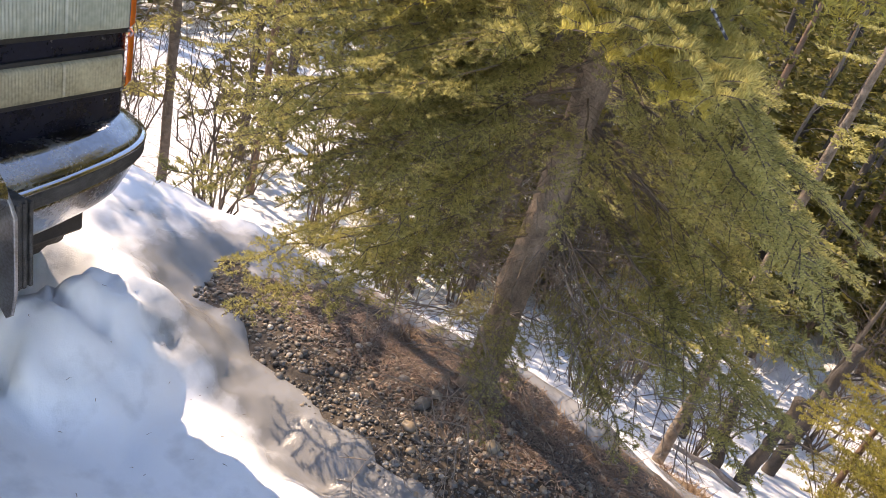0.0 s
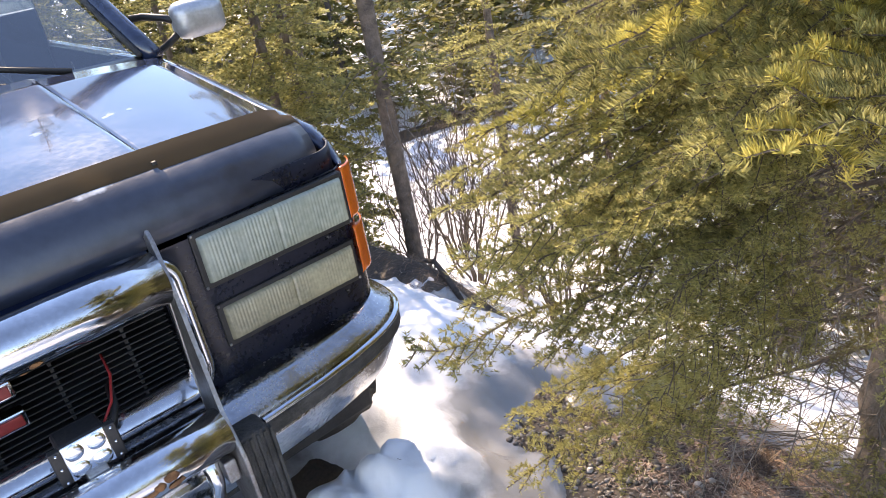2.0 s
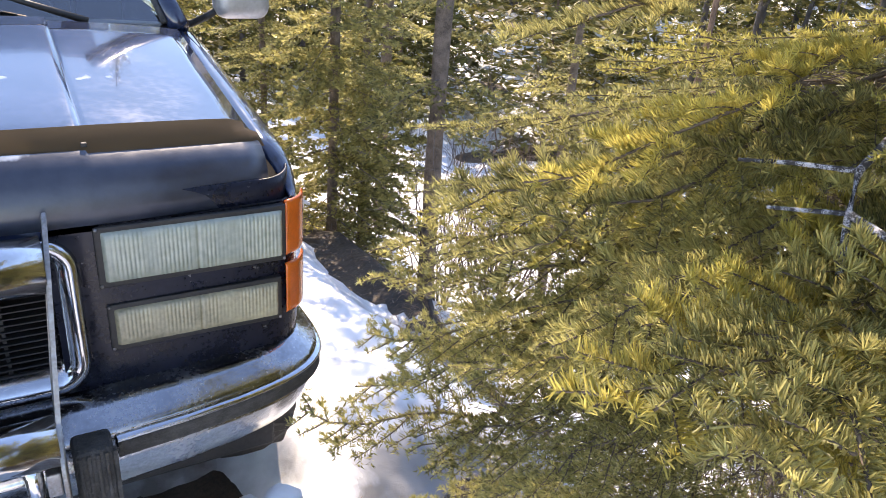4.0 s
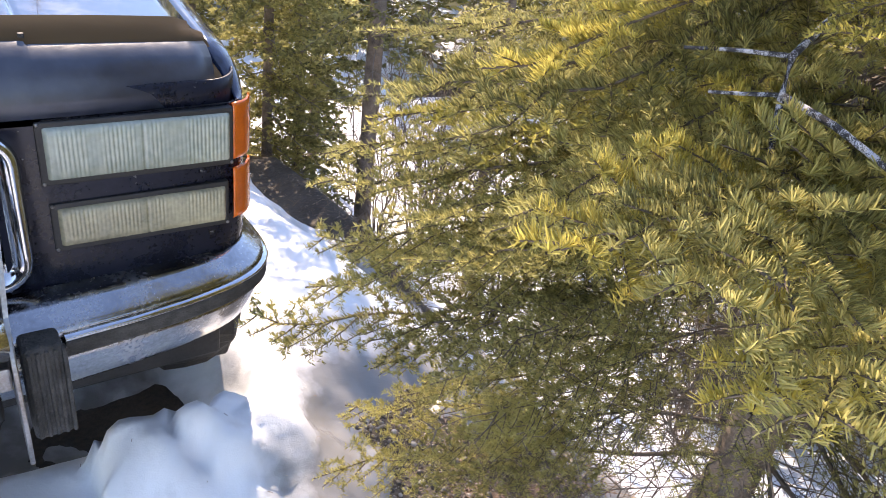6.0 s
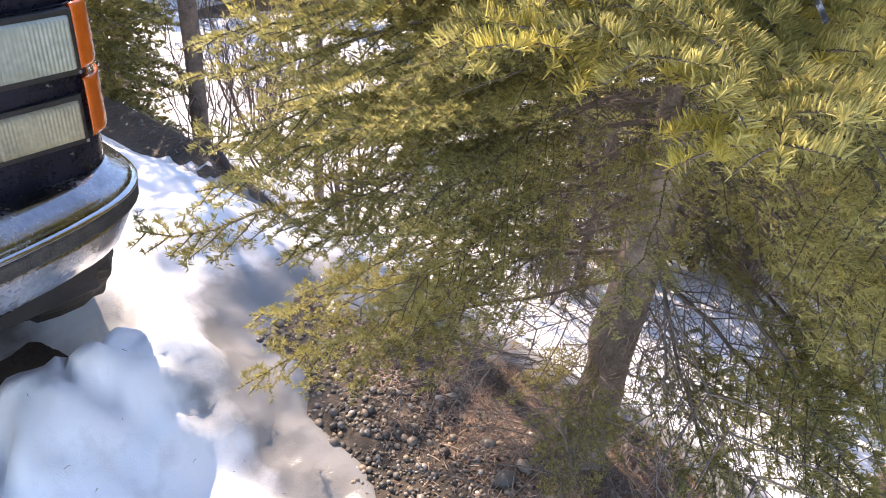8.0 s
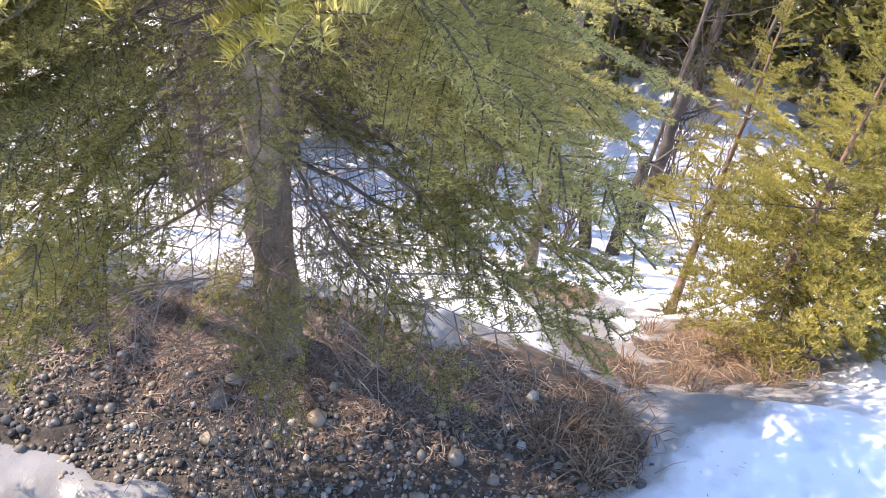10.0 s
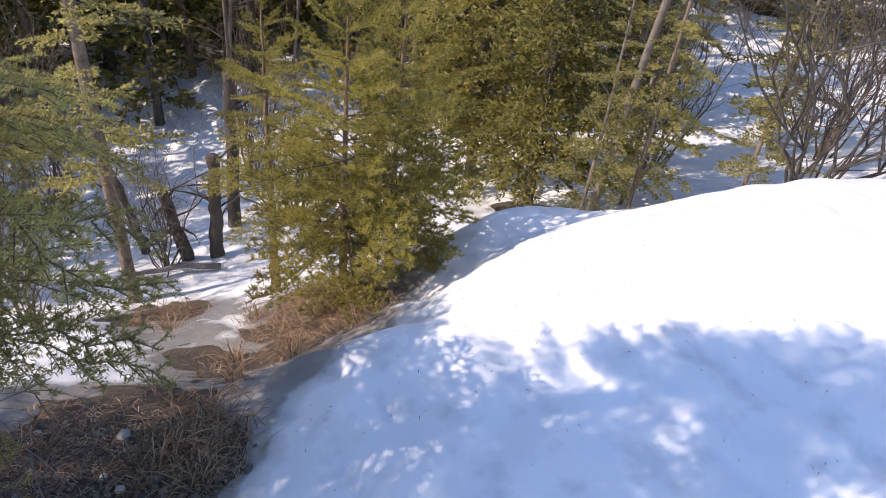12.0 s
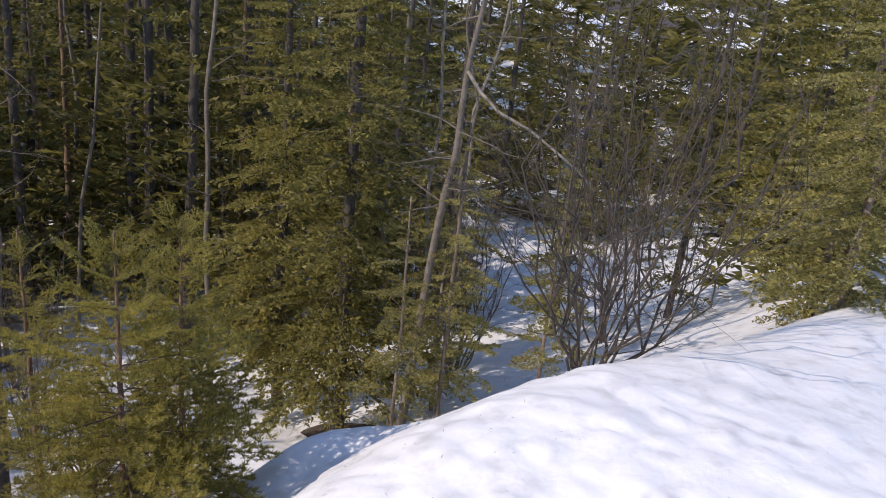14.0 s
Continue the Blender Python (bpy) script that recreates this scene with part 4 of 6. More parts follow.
def spray(rng, L, step=0.05, reach=0.42, max_side=0.28, sub_step=0.034, sub_max=0.09, droop=0.2, bare_part=0.3, hang=(-0.05, 0.10), thick=1.0, gap=0.12, seg=0.045, lift=0.06, joint=0.08, bare_wood=True):
    """Stems of one flat conifer branch along +x, with twigs in pairs and shoots in pairs on them: wood segments and those that carry needles."""
    wood, green = [], []
    n = max(4, int(L / joint))
    ts = np.linspace(0, 1, n + 1)
    wob = rng.normal(0, 0.016, (n + 1, 2)) * L
    axis = np.stack([ts * L, 0.02 * L * np.sin(ts * 5 + rng.random() * 6) + wob[:, 0] * ts, -droop * L * (ts**1.6) + lift * L * ts**4 + wob[:, 1] * ts * 0.5], 1)
    rad = thick * (0.0022 + 0.0048 * L * (1 - ts) ** 1.2)
    for k in range(n):
        wood.append([*axis[k], *axis[k + 1], rad[k], rad[k + 1]])
        if ts[k] > bare_part:
            green.append([*axis[k], *axis[k + 1]])
    pos = 0.12 * L
    while pos < L * 0.985:
        t = pos / L
        for side in (1, -1):
            if rng.random() < gap:
                continue
            p = np.array([np.interp(min(1, t + rng.uniform(-0.01, 0.01)), ts, axis[:, c]) for c in range(3)])
            tl = min(max_side, reach * (L - pos) + 0.045) * rng.uniform(0.7, 1.12) * min(1.0, 0.5 + t * 1.5)
            ang = radians(rng.uniform(46, 63)) * side
            rise = rng.normal(*hang)
            m = max(2, int(tl / seg))
            q = p
            for k in range(m):
                a1 = ang * (1 - 0.25 * k / m) + rng.normal(0, 0.05)
                d2 = np.array([math.cos(a1), math.sin(a1), rise - 0.10 * k / m - droop * 0.25 + rng.normal(0, 0.03)])
                d2 /= np.linalg.norm(d2)
                e = q + d2 * tl / m
                r = 0.0015 * (1 - k / m) + 0.0009
                along = (k + 0.5) / m * tl
                covered = t + 0.6 * along / L > bare_part + rng.normal(0, 0.05)
                if covered:
                    green.append([*q, *e])
                if bare_wood or not covered:
                    wood.append([*q, *e, r, r * 0.8])
                for s2 in (1, -1):
                    sl = min(sub_max, 0.5 * (tl - along) + 0.018) * rng.uniform(0.65, 1.15)
                    if sub_max and along > 0.02 and rng.random() < (tl / m) / sub_step * 0.9:
                        a2 = radians(rng.uniform(42, 58)) * s2
                        c, s = math.cos(a2), math.sin(a2)
                        d3 = np.array([d2[0] * c - d2[1] * s, d2[0] * s + d2[1] * c, d2[2] + rng.normal(-0.02, 0.08)])
                        f = q + (e - q) * rng.random()
                        g = f + d3 / np.linalg.norm(d3) * sl
                        if covered:
                            green.append([*f, *g])
                        else:
                            wood.append([*f, *g, 0.0011, 0.0008])
                q = e
        pos += step * rng.uniform(0.75, 1.25)
    return wood, green, axis[-1]


def branch_mesh(seed, L, needle, material, twig=TWIG, per_m=330, sides=3, blunt=True, up_bias=0.12, spread=1.08, **kw):
    rng = np.random.default_rng(seed)
    wood, green, tip = spray(rng, L, **kw)
    v, t = sticks(wood, sides)
    mi = np.zeros(len(t), np.int32)
    if green and needle:
        v2, t2 = needles(green, per_m, needle[0], needle[1], rng, up_bias, spread, blunt)
        t = np.concatenate([t, t2 + len(v)])
        v = np.concatenate([v, v2])
        mi = np.concatenate([mi, np.ones(len(t2), np.int32)])
    me = tri_mesh("branch", v, t, smooth=False)
    me.materials.append(twig)
    me.materials.append(material)
    me.polygons.foreach_set("material_index", mi)
    return me, Vector(tip)


def trunk_bm(points, radii, sides=14, seed=0, flare=1.5):
    """A trunk: rough bark plates by uneven rings, a flared foot."""
    rng = random.Random(seed)
    pts, rad = [], []
    n = 28
    P = np.array(points, float)
    s = np.linspace(0, 1, len(P))
    for k in range(n + 1):
        u = k / n
        pts.append([np.interp(u, s, P[:, c]) for c in range(3)])
        r = np.interp(u, s, radii)
        rad.append(r * (1 + (flare - 1) * max(0, 1 - u * 12) ** 2))
    bm = tube(pts, rad, sides)
    for v in bm.verts:
        v.co += Vector([noise.noise(v.co * 14 + Vector((seed, 0, 0))), noise.noise(v.co * 14 + Vector((0, seed, 5))), 0]) * float(0.012 * (rad[0] / 0.07))
    return bm


def orient(base, tip, mesh_tip, roll=0.0):
    """A pose that lays a branch from base to tip."""
    base, tip = Vector(base), Vector(tip)
    c0, c1 = mesh_tip.normalized(), (tip - base).normalized()
    flat0 = Vector((0, 1, 0))
    side1 = Vector((0, 0, 1)).cross(c1).normalized()
    m0 = Matrix((c0, flat0, c0.cross(flat0))).transposed()
    m1 = Matrix((c1, side1, c1.cross(side1))).transposed()
    r = (m1 @ m0.inverted()).to_4x4()
    return Matrix.Translation(base) @ Matrix.Rotation(roll, 4, c1) @ r @ Matrix.Scale((tip - base).length / mesh_tip.length, 4)


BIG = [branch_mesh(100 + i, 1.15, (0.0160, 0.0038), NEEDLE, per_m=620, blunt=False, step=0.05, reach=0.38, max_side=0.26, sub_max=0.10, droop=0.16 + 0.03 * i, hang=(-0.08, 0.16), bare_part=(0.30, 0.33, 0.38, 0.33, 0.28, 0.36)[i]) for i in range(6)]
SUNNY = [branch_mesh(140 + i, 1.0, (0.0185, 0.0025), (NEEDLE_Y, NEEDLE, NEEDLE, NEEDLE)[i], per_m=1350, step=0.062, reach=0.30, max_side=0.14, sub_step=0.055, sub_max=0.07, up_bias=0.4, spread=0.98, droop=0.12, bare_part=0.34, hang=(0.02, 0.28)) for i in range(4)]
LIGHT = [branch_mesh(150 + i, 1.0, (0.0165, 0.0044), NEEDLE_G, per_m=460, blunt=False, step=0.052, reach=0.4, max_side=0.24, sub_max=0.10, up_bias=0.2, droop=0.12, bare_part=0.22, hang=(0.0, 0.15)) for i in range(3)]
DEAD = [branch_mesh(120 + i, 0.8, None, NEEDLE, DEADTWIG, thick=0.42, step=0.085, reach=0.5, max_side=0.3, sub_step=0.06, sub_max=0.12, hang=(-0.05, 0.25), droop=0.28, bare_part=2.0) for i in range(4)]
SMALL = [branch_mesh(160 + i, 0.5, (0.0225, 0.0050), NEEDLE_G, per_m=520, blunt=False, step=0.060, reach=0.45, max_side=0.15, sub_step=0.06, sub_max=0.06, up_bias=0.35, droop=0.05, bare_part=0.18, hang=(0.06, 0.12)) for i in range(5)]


def add_branch(tree, variant, base, tip, roll=0.0, name="branch"):
    me, mt = variant
    ob = new(name, me)
    ob.parent = tree
    ob.matrix_basis = tree.matrix_basis.inverted() @ orient(base, tip, mt, roll)
    return ob


TREE_X, TREE_Y, TREE_Z = 1.73, -1.003, -0.20
big_spruce = tagged(new("spruce_tree"), "olive green roadside spruce with drooping needled branches", "tree")
big_spruce.location = (TREE_X, TREE_Y, TREE_Z)


def axis_at(z):
    return Vector((TREE_X - 0.03 * (z + 0.2), TREE_Y - 0.016 * (z + 0.2), z))


tr = part("trunk", trunk_bm([axis_at(z) for z in (-0.28, 0.4, 1.1, 1.8, 2.4, 2.9)], [0.066, 0.060, 0.050, 0.036, 0.018, 0.006], 18, 3, 1.5), BARK, None, "grey-brown scaly spruce trunk", True)
tr.parent = big_spruce
tr.matrix_basis = big_spruce.matrix_basis.inverted()

# branches whose ends are known: height on the trunk, tip, kind, roll
KNOWN = [
    (0.95, (0.872, -0.175, 0.628), 0), (0.55, (0.969, -0.360, 0.203), 1), (0.60, (1.169, -0.154, 0.198), 2), (0.85, (1.198, -0.359, 0.378), 3),
    (1.30, (1.028, -0.171, 0.931), 4), (0.75, (1.436, -1.948, 0.343), 5), (0.95, (2.65, -1.45, 0.50), 0), (1.15, (1.756, -1.98, 0.78), 1),
    (1.05, (1.00, -0.50, 0.72), 5), (0.80, (1.15, -0.62, 0.34), 4), (0.5, (1.25, -1.15, 0.0), 2), (0.62, (1.35, -1.62, 0.12), 3), (0.85, (2.15, -1.85, 0.28), 4),
    (0.9, (1.08, -0.40, 0.55), 1), (0.7, (1.05, -0.58, 0.42), 2), (1.1, (1.27, -0.10, 0.78), 3), (1.2, (0.98, -0.62, 0.98), 4), (1.35, (1.1, -0.38, 1.08), 5), (1.45, (0.97, -0.93, 1.20), 1),
    (1.15, (0.98, -0.75, 0.80), 2), (1.3, (1.0, -0.5, 1.0), 3), (1.2, (1.12, -0.52, 0.95), 0), (1.0, (1.1, -0.75, 0.6), 1), (1.45, (1.05, -1.70, 1.0), 4), (1.55, (1.0, -1.55, 1.15), 0), (1.3, (1.1, -1.85, 0.85), 2), (1.4, (1.02, -0.78, 1.12), 5),
    (1.2, (1.95, -2.0, 0.55), 2), (0.6, (1.55, -1.98, 0.12), 4), (0.75, (1.78, -2.05, 0.25), 1), (1.3, (1.5, -1.95, 0.95), 0),
    (1.25, (1.0, -0.25, 0.85), 0), (1.35, (1.05, -0.15, 1.0), 1), (1.15, (0.95, -0.3, 0.75), 2), (1.5, (1.1, -0.2, 1.15), 3), (1.1, (1.15, -0.1, 0.7), 4), (1.55, (1.2, -0.1, 1.25), 5), 
    (0.9, (2.45, -1.75, 0.35), 1), (0.95, (2.2, -1.95, 0.45), 4),
]
for z, tip, k in KNOWN:
    add_branch(big_spruce, BIG[k], axis_at(z), tip, 0.25 * (k - 2.5) / 2.5)
SUN_TIPS = [
    (1.42, (0.757, -1.156, 1.348)), (1.46, (0.804, -1.210, 1.360)), (1.40, (0.806, -1.260, 1.360)), (1.45, (0.810, -1.347, 1.344)), (1.36, (0.830, -1.350, 1.283)), (1.42, (0.830, -1.420, 1.300)),
    (1.64, (0.880, -0.976, 1.270)), (1.68, (0.898, -0.826, 1.310)), (1.74, (0.962, -0.777, 1.391)), (1.66, (0.926, -0.620, 1.290)), (1.80, (1.050, -0.550, 1.550)), (1.44, (0.930, -1.060, 1.330)),
]
for k, (z, tip) in enumerate(SUN_TIPS):
    add_branch(big_spruce, SUNNY[k % 4], axis_at(z), tip, 0.25 * (k % 3 - 1))
rng = random.Random(12)
for i in range(44):
    z = 0.85 + 1.8 * (i / 43) ** 0.95
    az = 2.399 * i + rng.uniform(-0.3, 0.3)
    ln = np.interp(z, [0.7, 1.1, 1.6, 2.1, 2.5, 2.85], [1.1, 1.15, 1.0, 0.8, 0.5, 0.2]) * rng.uniform(0.82, 1.08)
    to_eye = math.cos(az - math.radians(200))
    if to_eye > 0.45 and z < 1.9:
        ln *= 0.58
    if z > 1.6 and math.cos(az) > 0.25:  # thin on the side of the slope
        ln *= 0.45
    if z < 1.3 and 25 < math.degrees(az) % 360 < 140 and i % 3:
        continue
    drop = np.interp(z, [0.7, 1.8, 2.9], [0.55, 0.32, -0.15]) * ln
    tip = axis_at(z) + Vector((ln * math.cos(az), ln * math.sin(az), -drop))
    add_branch(big_spruce, (LIGHT[i % 3] if z > 1.45 else BIG[i % 6]), axis_at(z), tip, rng.uniform(-0.3, 0.3))
for i in range(12):  # the close upper crown
    z = 1.6 + 1.2 * i / 11
    az = 2.399 * i + 1.0
    ln = np.interp(z, [1.6, 2.1, 2.8], [0.95, 0.75, 0.25]) * rng.uniform(0.8, 1.05)
    if math.cos(az - radians(200)) > 0.5 and z < 1.9:
        ln *= 0.7
    if math.cos(az) > 0.25:
        ln *= 0.45
    tip = axis_at(z) + Vector((ln * math.cos(az), ln * math.sin(az), -ln * np.interp(z, [1.4, 2.5], [0.4, 0.0])))
    add_branch(big_spruce, LIGHT[i % 3], axis_at(z), tip, rng.uniform(-0.3, 0.3))
for k, tip in enumerate(((1.25, -1.75, 1.95), (1.1, -1.5, 1.98), (1.55, -1.6, 2.1), (1.2, -1.3, 2.12), (1.35, -1.5, 2.2), (1.6, -1.85, 1.85), (1.05, -1.9, 1.5), (1.0, -1.55, 1.65), (1.2, -1.1, 2.1))):
    add_branch(big_spruce, LIGHT[k % 3], axis_at(tip[2] + 0.05), tip, 0.10 * (k - 4))
for i in range(34):  # the top, high over the road
    z = 1.9 + 0.9 * i / 33
    az = 2.399 * i + 0.4
    ln = np.interp(z, [1.9, 2.2, 2.5, 2.7, 2.8], [0.75, 0.66, 0.42, 0.22, 0.12]) * rng.uniform(0.8, 1.1) * (1.55 if math.cos(az) < -0.3 else 0.85 if math.cos(az) < 0.25 else 0.35)
    tip = axis_at(z) + Vector((ln * math.cos(az), ln * math.sin(az), ln * np.interp(z, [1.9, 2.5, 3.1], [-0.2, 0.05, 0.5])))
    add_branch(big_spruce, LIGHT[i % 3], axis_at(z), tip, rng.uniform(-0.6, 0.6))
for i in range(9):  # short sprays on the side of the road
    z = 0.35 + 1.2 * i / 8
    az = radians(205 + rng.choice((-1, 1)) * rng.uniform(35, 85))
    ln = rng.uniform(0.22, 0.5)
    tip = axis_at(z) + Vector((ln * math.cos(az), ln * math.sin(az), -ln * rng.uniform(0.4, 0.9)))
    add_branch(big_spruce, BIG[i % 6], axis_at(z), tip, rng.uniform(-0.4, 0.4))
for i in range(44):
    z = 0.02 + 1.0 * (i / 43)
    az = 2.0 * i + rng.uniform(-0.4, 0.4)
    ln = rng.uniform(0.4, 0.95)
    tip = axis_at(z) + Vector((ln * math.cos(az), ln * math.sin(az), -ln * rng.uniform(0.05, 0.5)))
    if tip.z < top_at(tip.x, tip.y):
        tip.z = top_at(tip.x, tip.y) + 0.02
    add_branch(big_spruce, DEAD[i % 4], axis_at(z), tip, rng.uniform(-1, 1), "dead_branch")


def young_spruce(x, y, height, reach, seed, label, clear=0.16, dense=1.0):
    r = random.Random(seed)
    z0 = top_at(x, y) - 0.03
    tree = tagged(new("young_spruce"), label, "tree", "young spruces on the slope")
    tree.location = (x, y, z0)
    ax = lambda h: Vector((x + 0.01 * math.sin(3 * h), y, z0 + h))
    t = part("trunk", trunk_bm([ax(0), ax(height * 0.5), ax(height)], [0.024 * height / 1.6, 0.013, 0.003], 8, seed, 1.4), REDBARK, None, "", True)
    t.parent, t.matrix_basis = tree, tree.matrix_basis.inverted()
    h, k = height * clear, 0
    while h < height * 0.97:
        u = (h / height - clear) / (1 - clear)
        ln0 = reach * float(np.interp(u, [0, 0.12, 0.35, 0.6, 0.8, 0.92, 1], [0.72, 1.0, 0.92, 0.62, 0.38, 0.22, 0.10]))
        count = 6 if u < 0.85 else 5
        for j in range(int(count * dense)):
            az = 2 * math.pi * j / int(count * dense) + 2.1 * k + r.uniform(-0.25, 0.25)
            ln = ln0 * r.uniform(0.66, 1.14) + 0.02
            rise = float(np.interp(u, [0, 0.3, 0.6, 0.85, 1], [-0.25, 0.02, 0.30, 0.75, 1.3])) * ln + r.uniform(-0.05, 0.05) * ln
            b0 = ax(h + r.uniform(-0.02, 0.02))
            add_branch(tree, SMALL[r.randrange(5)], b0, b0 + Vector((ln * math.cos(az), ln * math.sin(az), rise)), r.uniform(-0.3, 0.3))
        h += float(np.interp(u, [0, 0.7, 1], [0.10, 0.12, 0.09])) * r.uniform(0.9, 1.1)
        k += 1
    add_branch(tree, SMALL[0], ax(height * 0.9), ax(height) + Vector((0.01, 0, 0)))
    add_branch(tree, SMALL[3], ax(height * 0.9), ax(height * 0.99) + Vector((0.01, 0, 0)), 1.5)
    for i in range(10):
        az, h = r.uniform(0, 6.3), r.uniform(0.05, 0.28)
        ln = r.uniform(0.15, 0.38)
        add_branch(tree, DEAD[i % 4], ax(h), ax(h) + Vector((ln * math.cos(az), ln * math.sin(az), -0.05)), 0, "dead_branch")
    return tree


young_spruce(2.78, -2.93, 1.62, 0.56, 5, "young yellow-green spruce on a thawed patch of grass")
young_spruce(2.98, -3.28, 1.65, 0.52, 6, "young yellow-green spruce beside its twin")
young_spruce(3.45, -2.76, 1.95, 0.33, 7, "thin young spruce with sparse grey-green crown", 0.3, 0.7)


# lichen-spotted fork near the outer end of a high branch
LICHEN = mat("lichen_bark", (0.42, 0.42, 0.46), 0.95, scale=70, dark=(0.03, 0.028, 0.03), bump=0.6)
for e, at in zip(LICHEN.node_tree.nodes["Color Ramp"].color_ramp.elements, (0.49, 0.55)):
    e.position = at
for pts, r0 in (([(1.70, -1.02, 1.60), (1.48, -1.04, 1.56), (1.30, -1.06, 1.53), (1.18, -1.089, 1.489), (1.16, -1.104, 1.447), (1.13, -1.135, 1.37)], 0.0060), ([(1.16, -1.104, 1.447), (1.13, -1.19, 1.444), (1.09, -1.29, 1.43), (1.02, -1.36, 1.38)], 0.0048), ([(1.18, -1.089, 1.489), (1.16, -1.02, 1.478), (1.14, -0.965, 1.466)], 0.0034), ([(1.16, -1.104, 1.447), (1.15, -1.06, 1.435), (1.14, -1.02, 1.425)], 0.0032)):
    ob = part("lichen_limb", tube(pts, [r0 * (1 - 0.35 * k / (len(pts) - 1)) for k in range(len(pts))], 8), LICHEN, big_spruce, "bare limb spotted with pale lichen", True)
    ob.matrix_basis = big_spruce.matrix_basis.inverted()


# trees farther off: one joined crown each
def card_branches(r, height, reach, clear, count, per, size, fill, top_pow=0.8, droop=0.3):
    """Loose flat sprays of leafy slivers in whorls."""
    vs = []
    for i in range(count):
        u = (i + 0.5) / count
        if r.random() > fill + 0.25 * u:
            continue
        h = height * (clear + (0.985 - clear) * u)
        ln = reach * (1 - u) ** top_pow * r.uniform(0.55, 1.15) + 0.10
        az = 2.399 * i + r.uniform(-0.5, 0.5)
        out = np.array([math.cos(az), math.sin(az), 0])
        side = np.array([-out[1], out[0], 0])
        n = max(6, int(per * ln / reach))
        t = r.random(n) ** 0.7
        pitch = np.interp(u, [0, 0.5, 1], [-droop, -0.1, 0.7])
        w = r.normal(0, 0.20, n) * ln * (1.05 - t)
        base = np.array([0, 0, h]) + t[:, None] * ln * out + w[:, None] * side + np.array([0, 0, 1])[None] * (pitch * t * ln - 0.08 * t**2 * ln + r.normal(0, 0.02, n))[:, None]
        way = out[None] * r.uniform(0.5, 1.0, n)[:, None] + side[None] * (np.sign(w) * r.uniform(0.1, 0.9, n))[:, None] + np.array([[0, 0, 1.0]]) * r.normal(-0.12, 0.25, n)[:, None]
        way /= np.linalg.norm(way, axis=1, keepdims=True)
        flat = np.cross(way, np.array([[0, 0, 1.0]]) + r.normal(0, 0.5, (n, 3)))
        flat /= np.linalg.norm(flat, axis=1, keepdims=True)
        L = size[0] * r.uniform(0.6, 1.3, n)[:, None]
        W = size[1] * r.uniform(0.7, 1.3, n)[:, None]
        vs.append(np.stack([base - flat * W * 0.3, base + way * L * 0.45 + flat * W / 2, base + way * L], 1))
    return np.concatenate(vs).reshape(-1, 3)


def fan(seed, L, needle, per_m, bare_part=0.2, **kw):
    """One branch of a tree farther off: wood and slivers of green along +x, as arrays."""
    rng = np.random.default_rng(seed)
    wood, green, _ = spray(rng, L, bare_part=bare_part, **kw)
    v1, t1 = sticks(wood, 3)
    if not green:
        return v1 / L, t1, np.zeros((0, 3))
    v2, _ = needles(green, per_m, needle[0], needle[1], rng, 0.1, 0.75, jitter=1.8)
    return v1 / L, t1, v2 / L


NEAR_FANS = [fan(300 + i, 0.9, (0.052, 0.030), 64, 0.04, step=0.10, reach=0.45, max_side=0.3, sub_step=0.09, sub_max=0.10, seg=0.12, joint=0.15, bare_wood=False, droop=0.16, hang=(-0.1, 0.12)) for i in range(6)]
FAR_FANS = [fan(320 + i, 1.1, (0.20, 0.085), 17, 0.12, step=0.24, reach=0.5, max_side=0.38, sub_max=0, seg=0.2, joint=0.3, bare_wood=False, droop=0.18, hang=(-0.1, 0.15)) for i in range(5)]
MID_FANS = [fan(330 + i, 1.1, (0.13, 0.045), 34, 0.12, step=0.20, reach=0.5, max_side=0.38, sub_max=0, seg=0.2, joint=0.3, bare_wood=False, droop=0.18, hang=(-0.1, 0.15)) for i in range(4)]
BARE_FANS = [fan(340 + i, 0.9, (0, 0), 0, 2.0, step=0.2, reach=0.5, max_side=0.3, sub_step=0.15, sub_max=0.12, seg=0.15, joint=0.2, droop=0.25, hang=(-0.05, 0.25), thick=0.7) for i in range(4)]


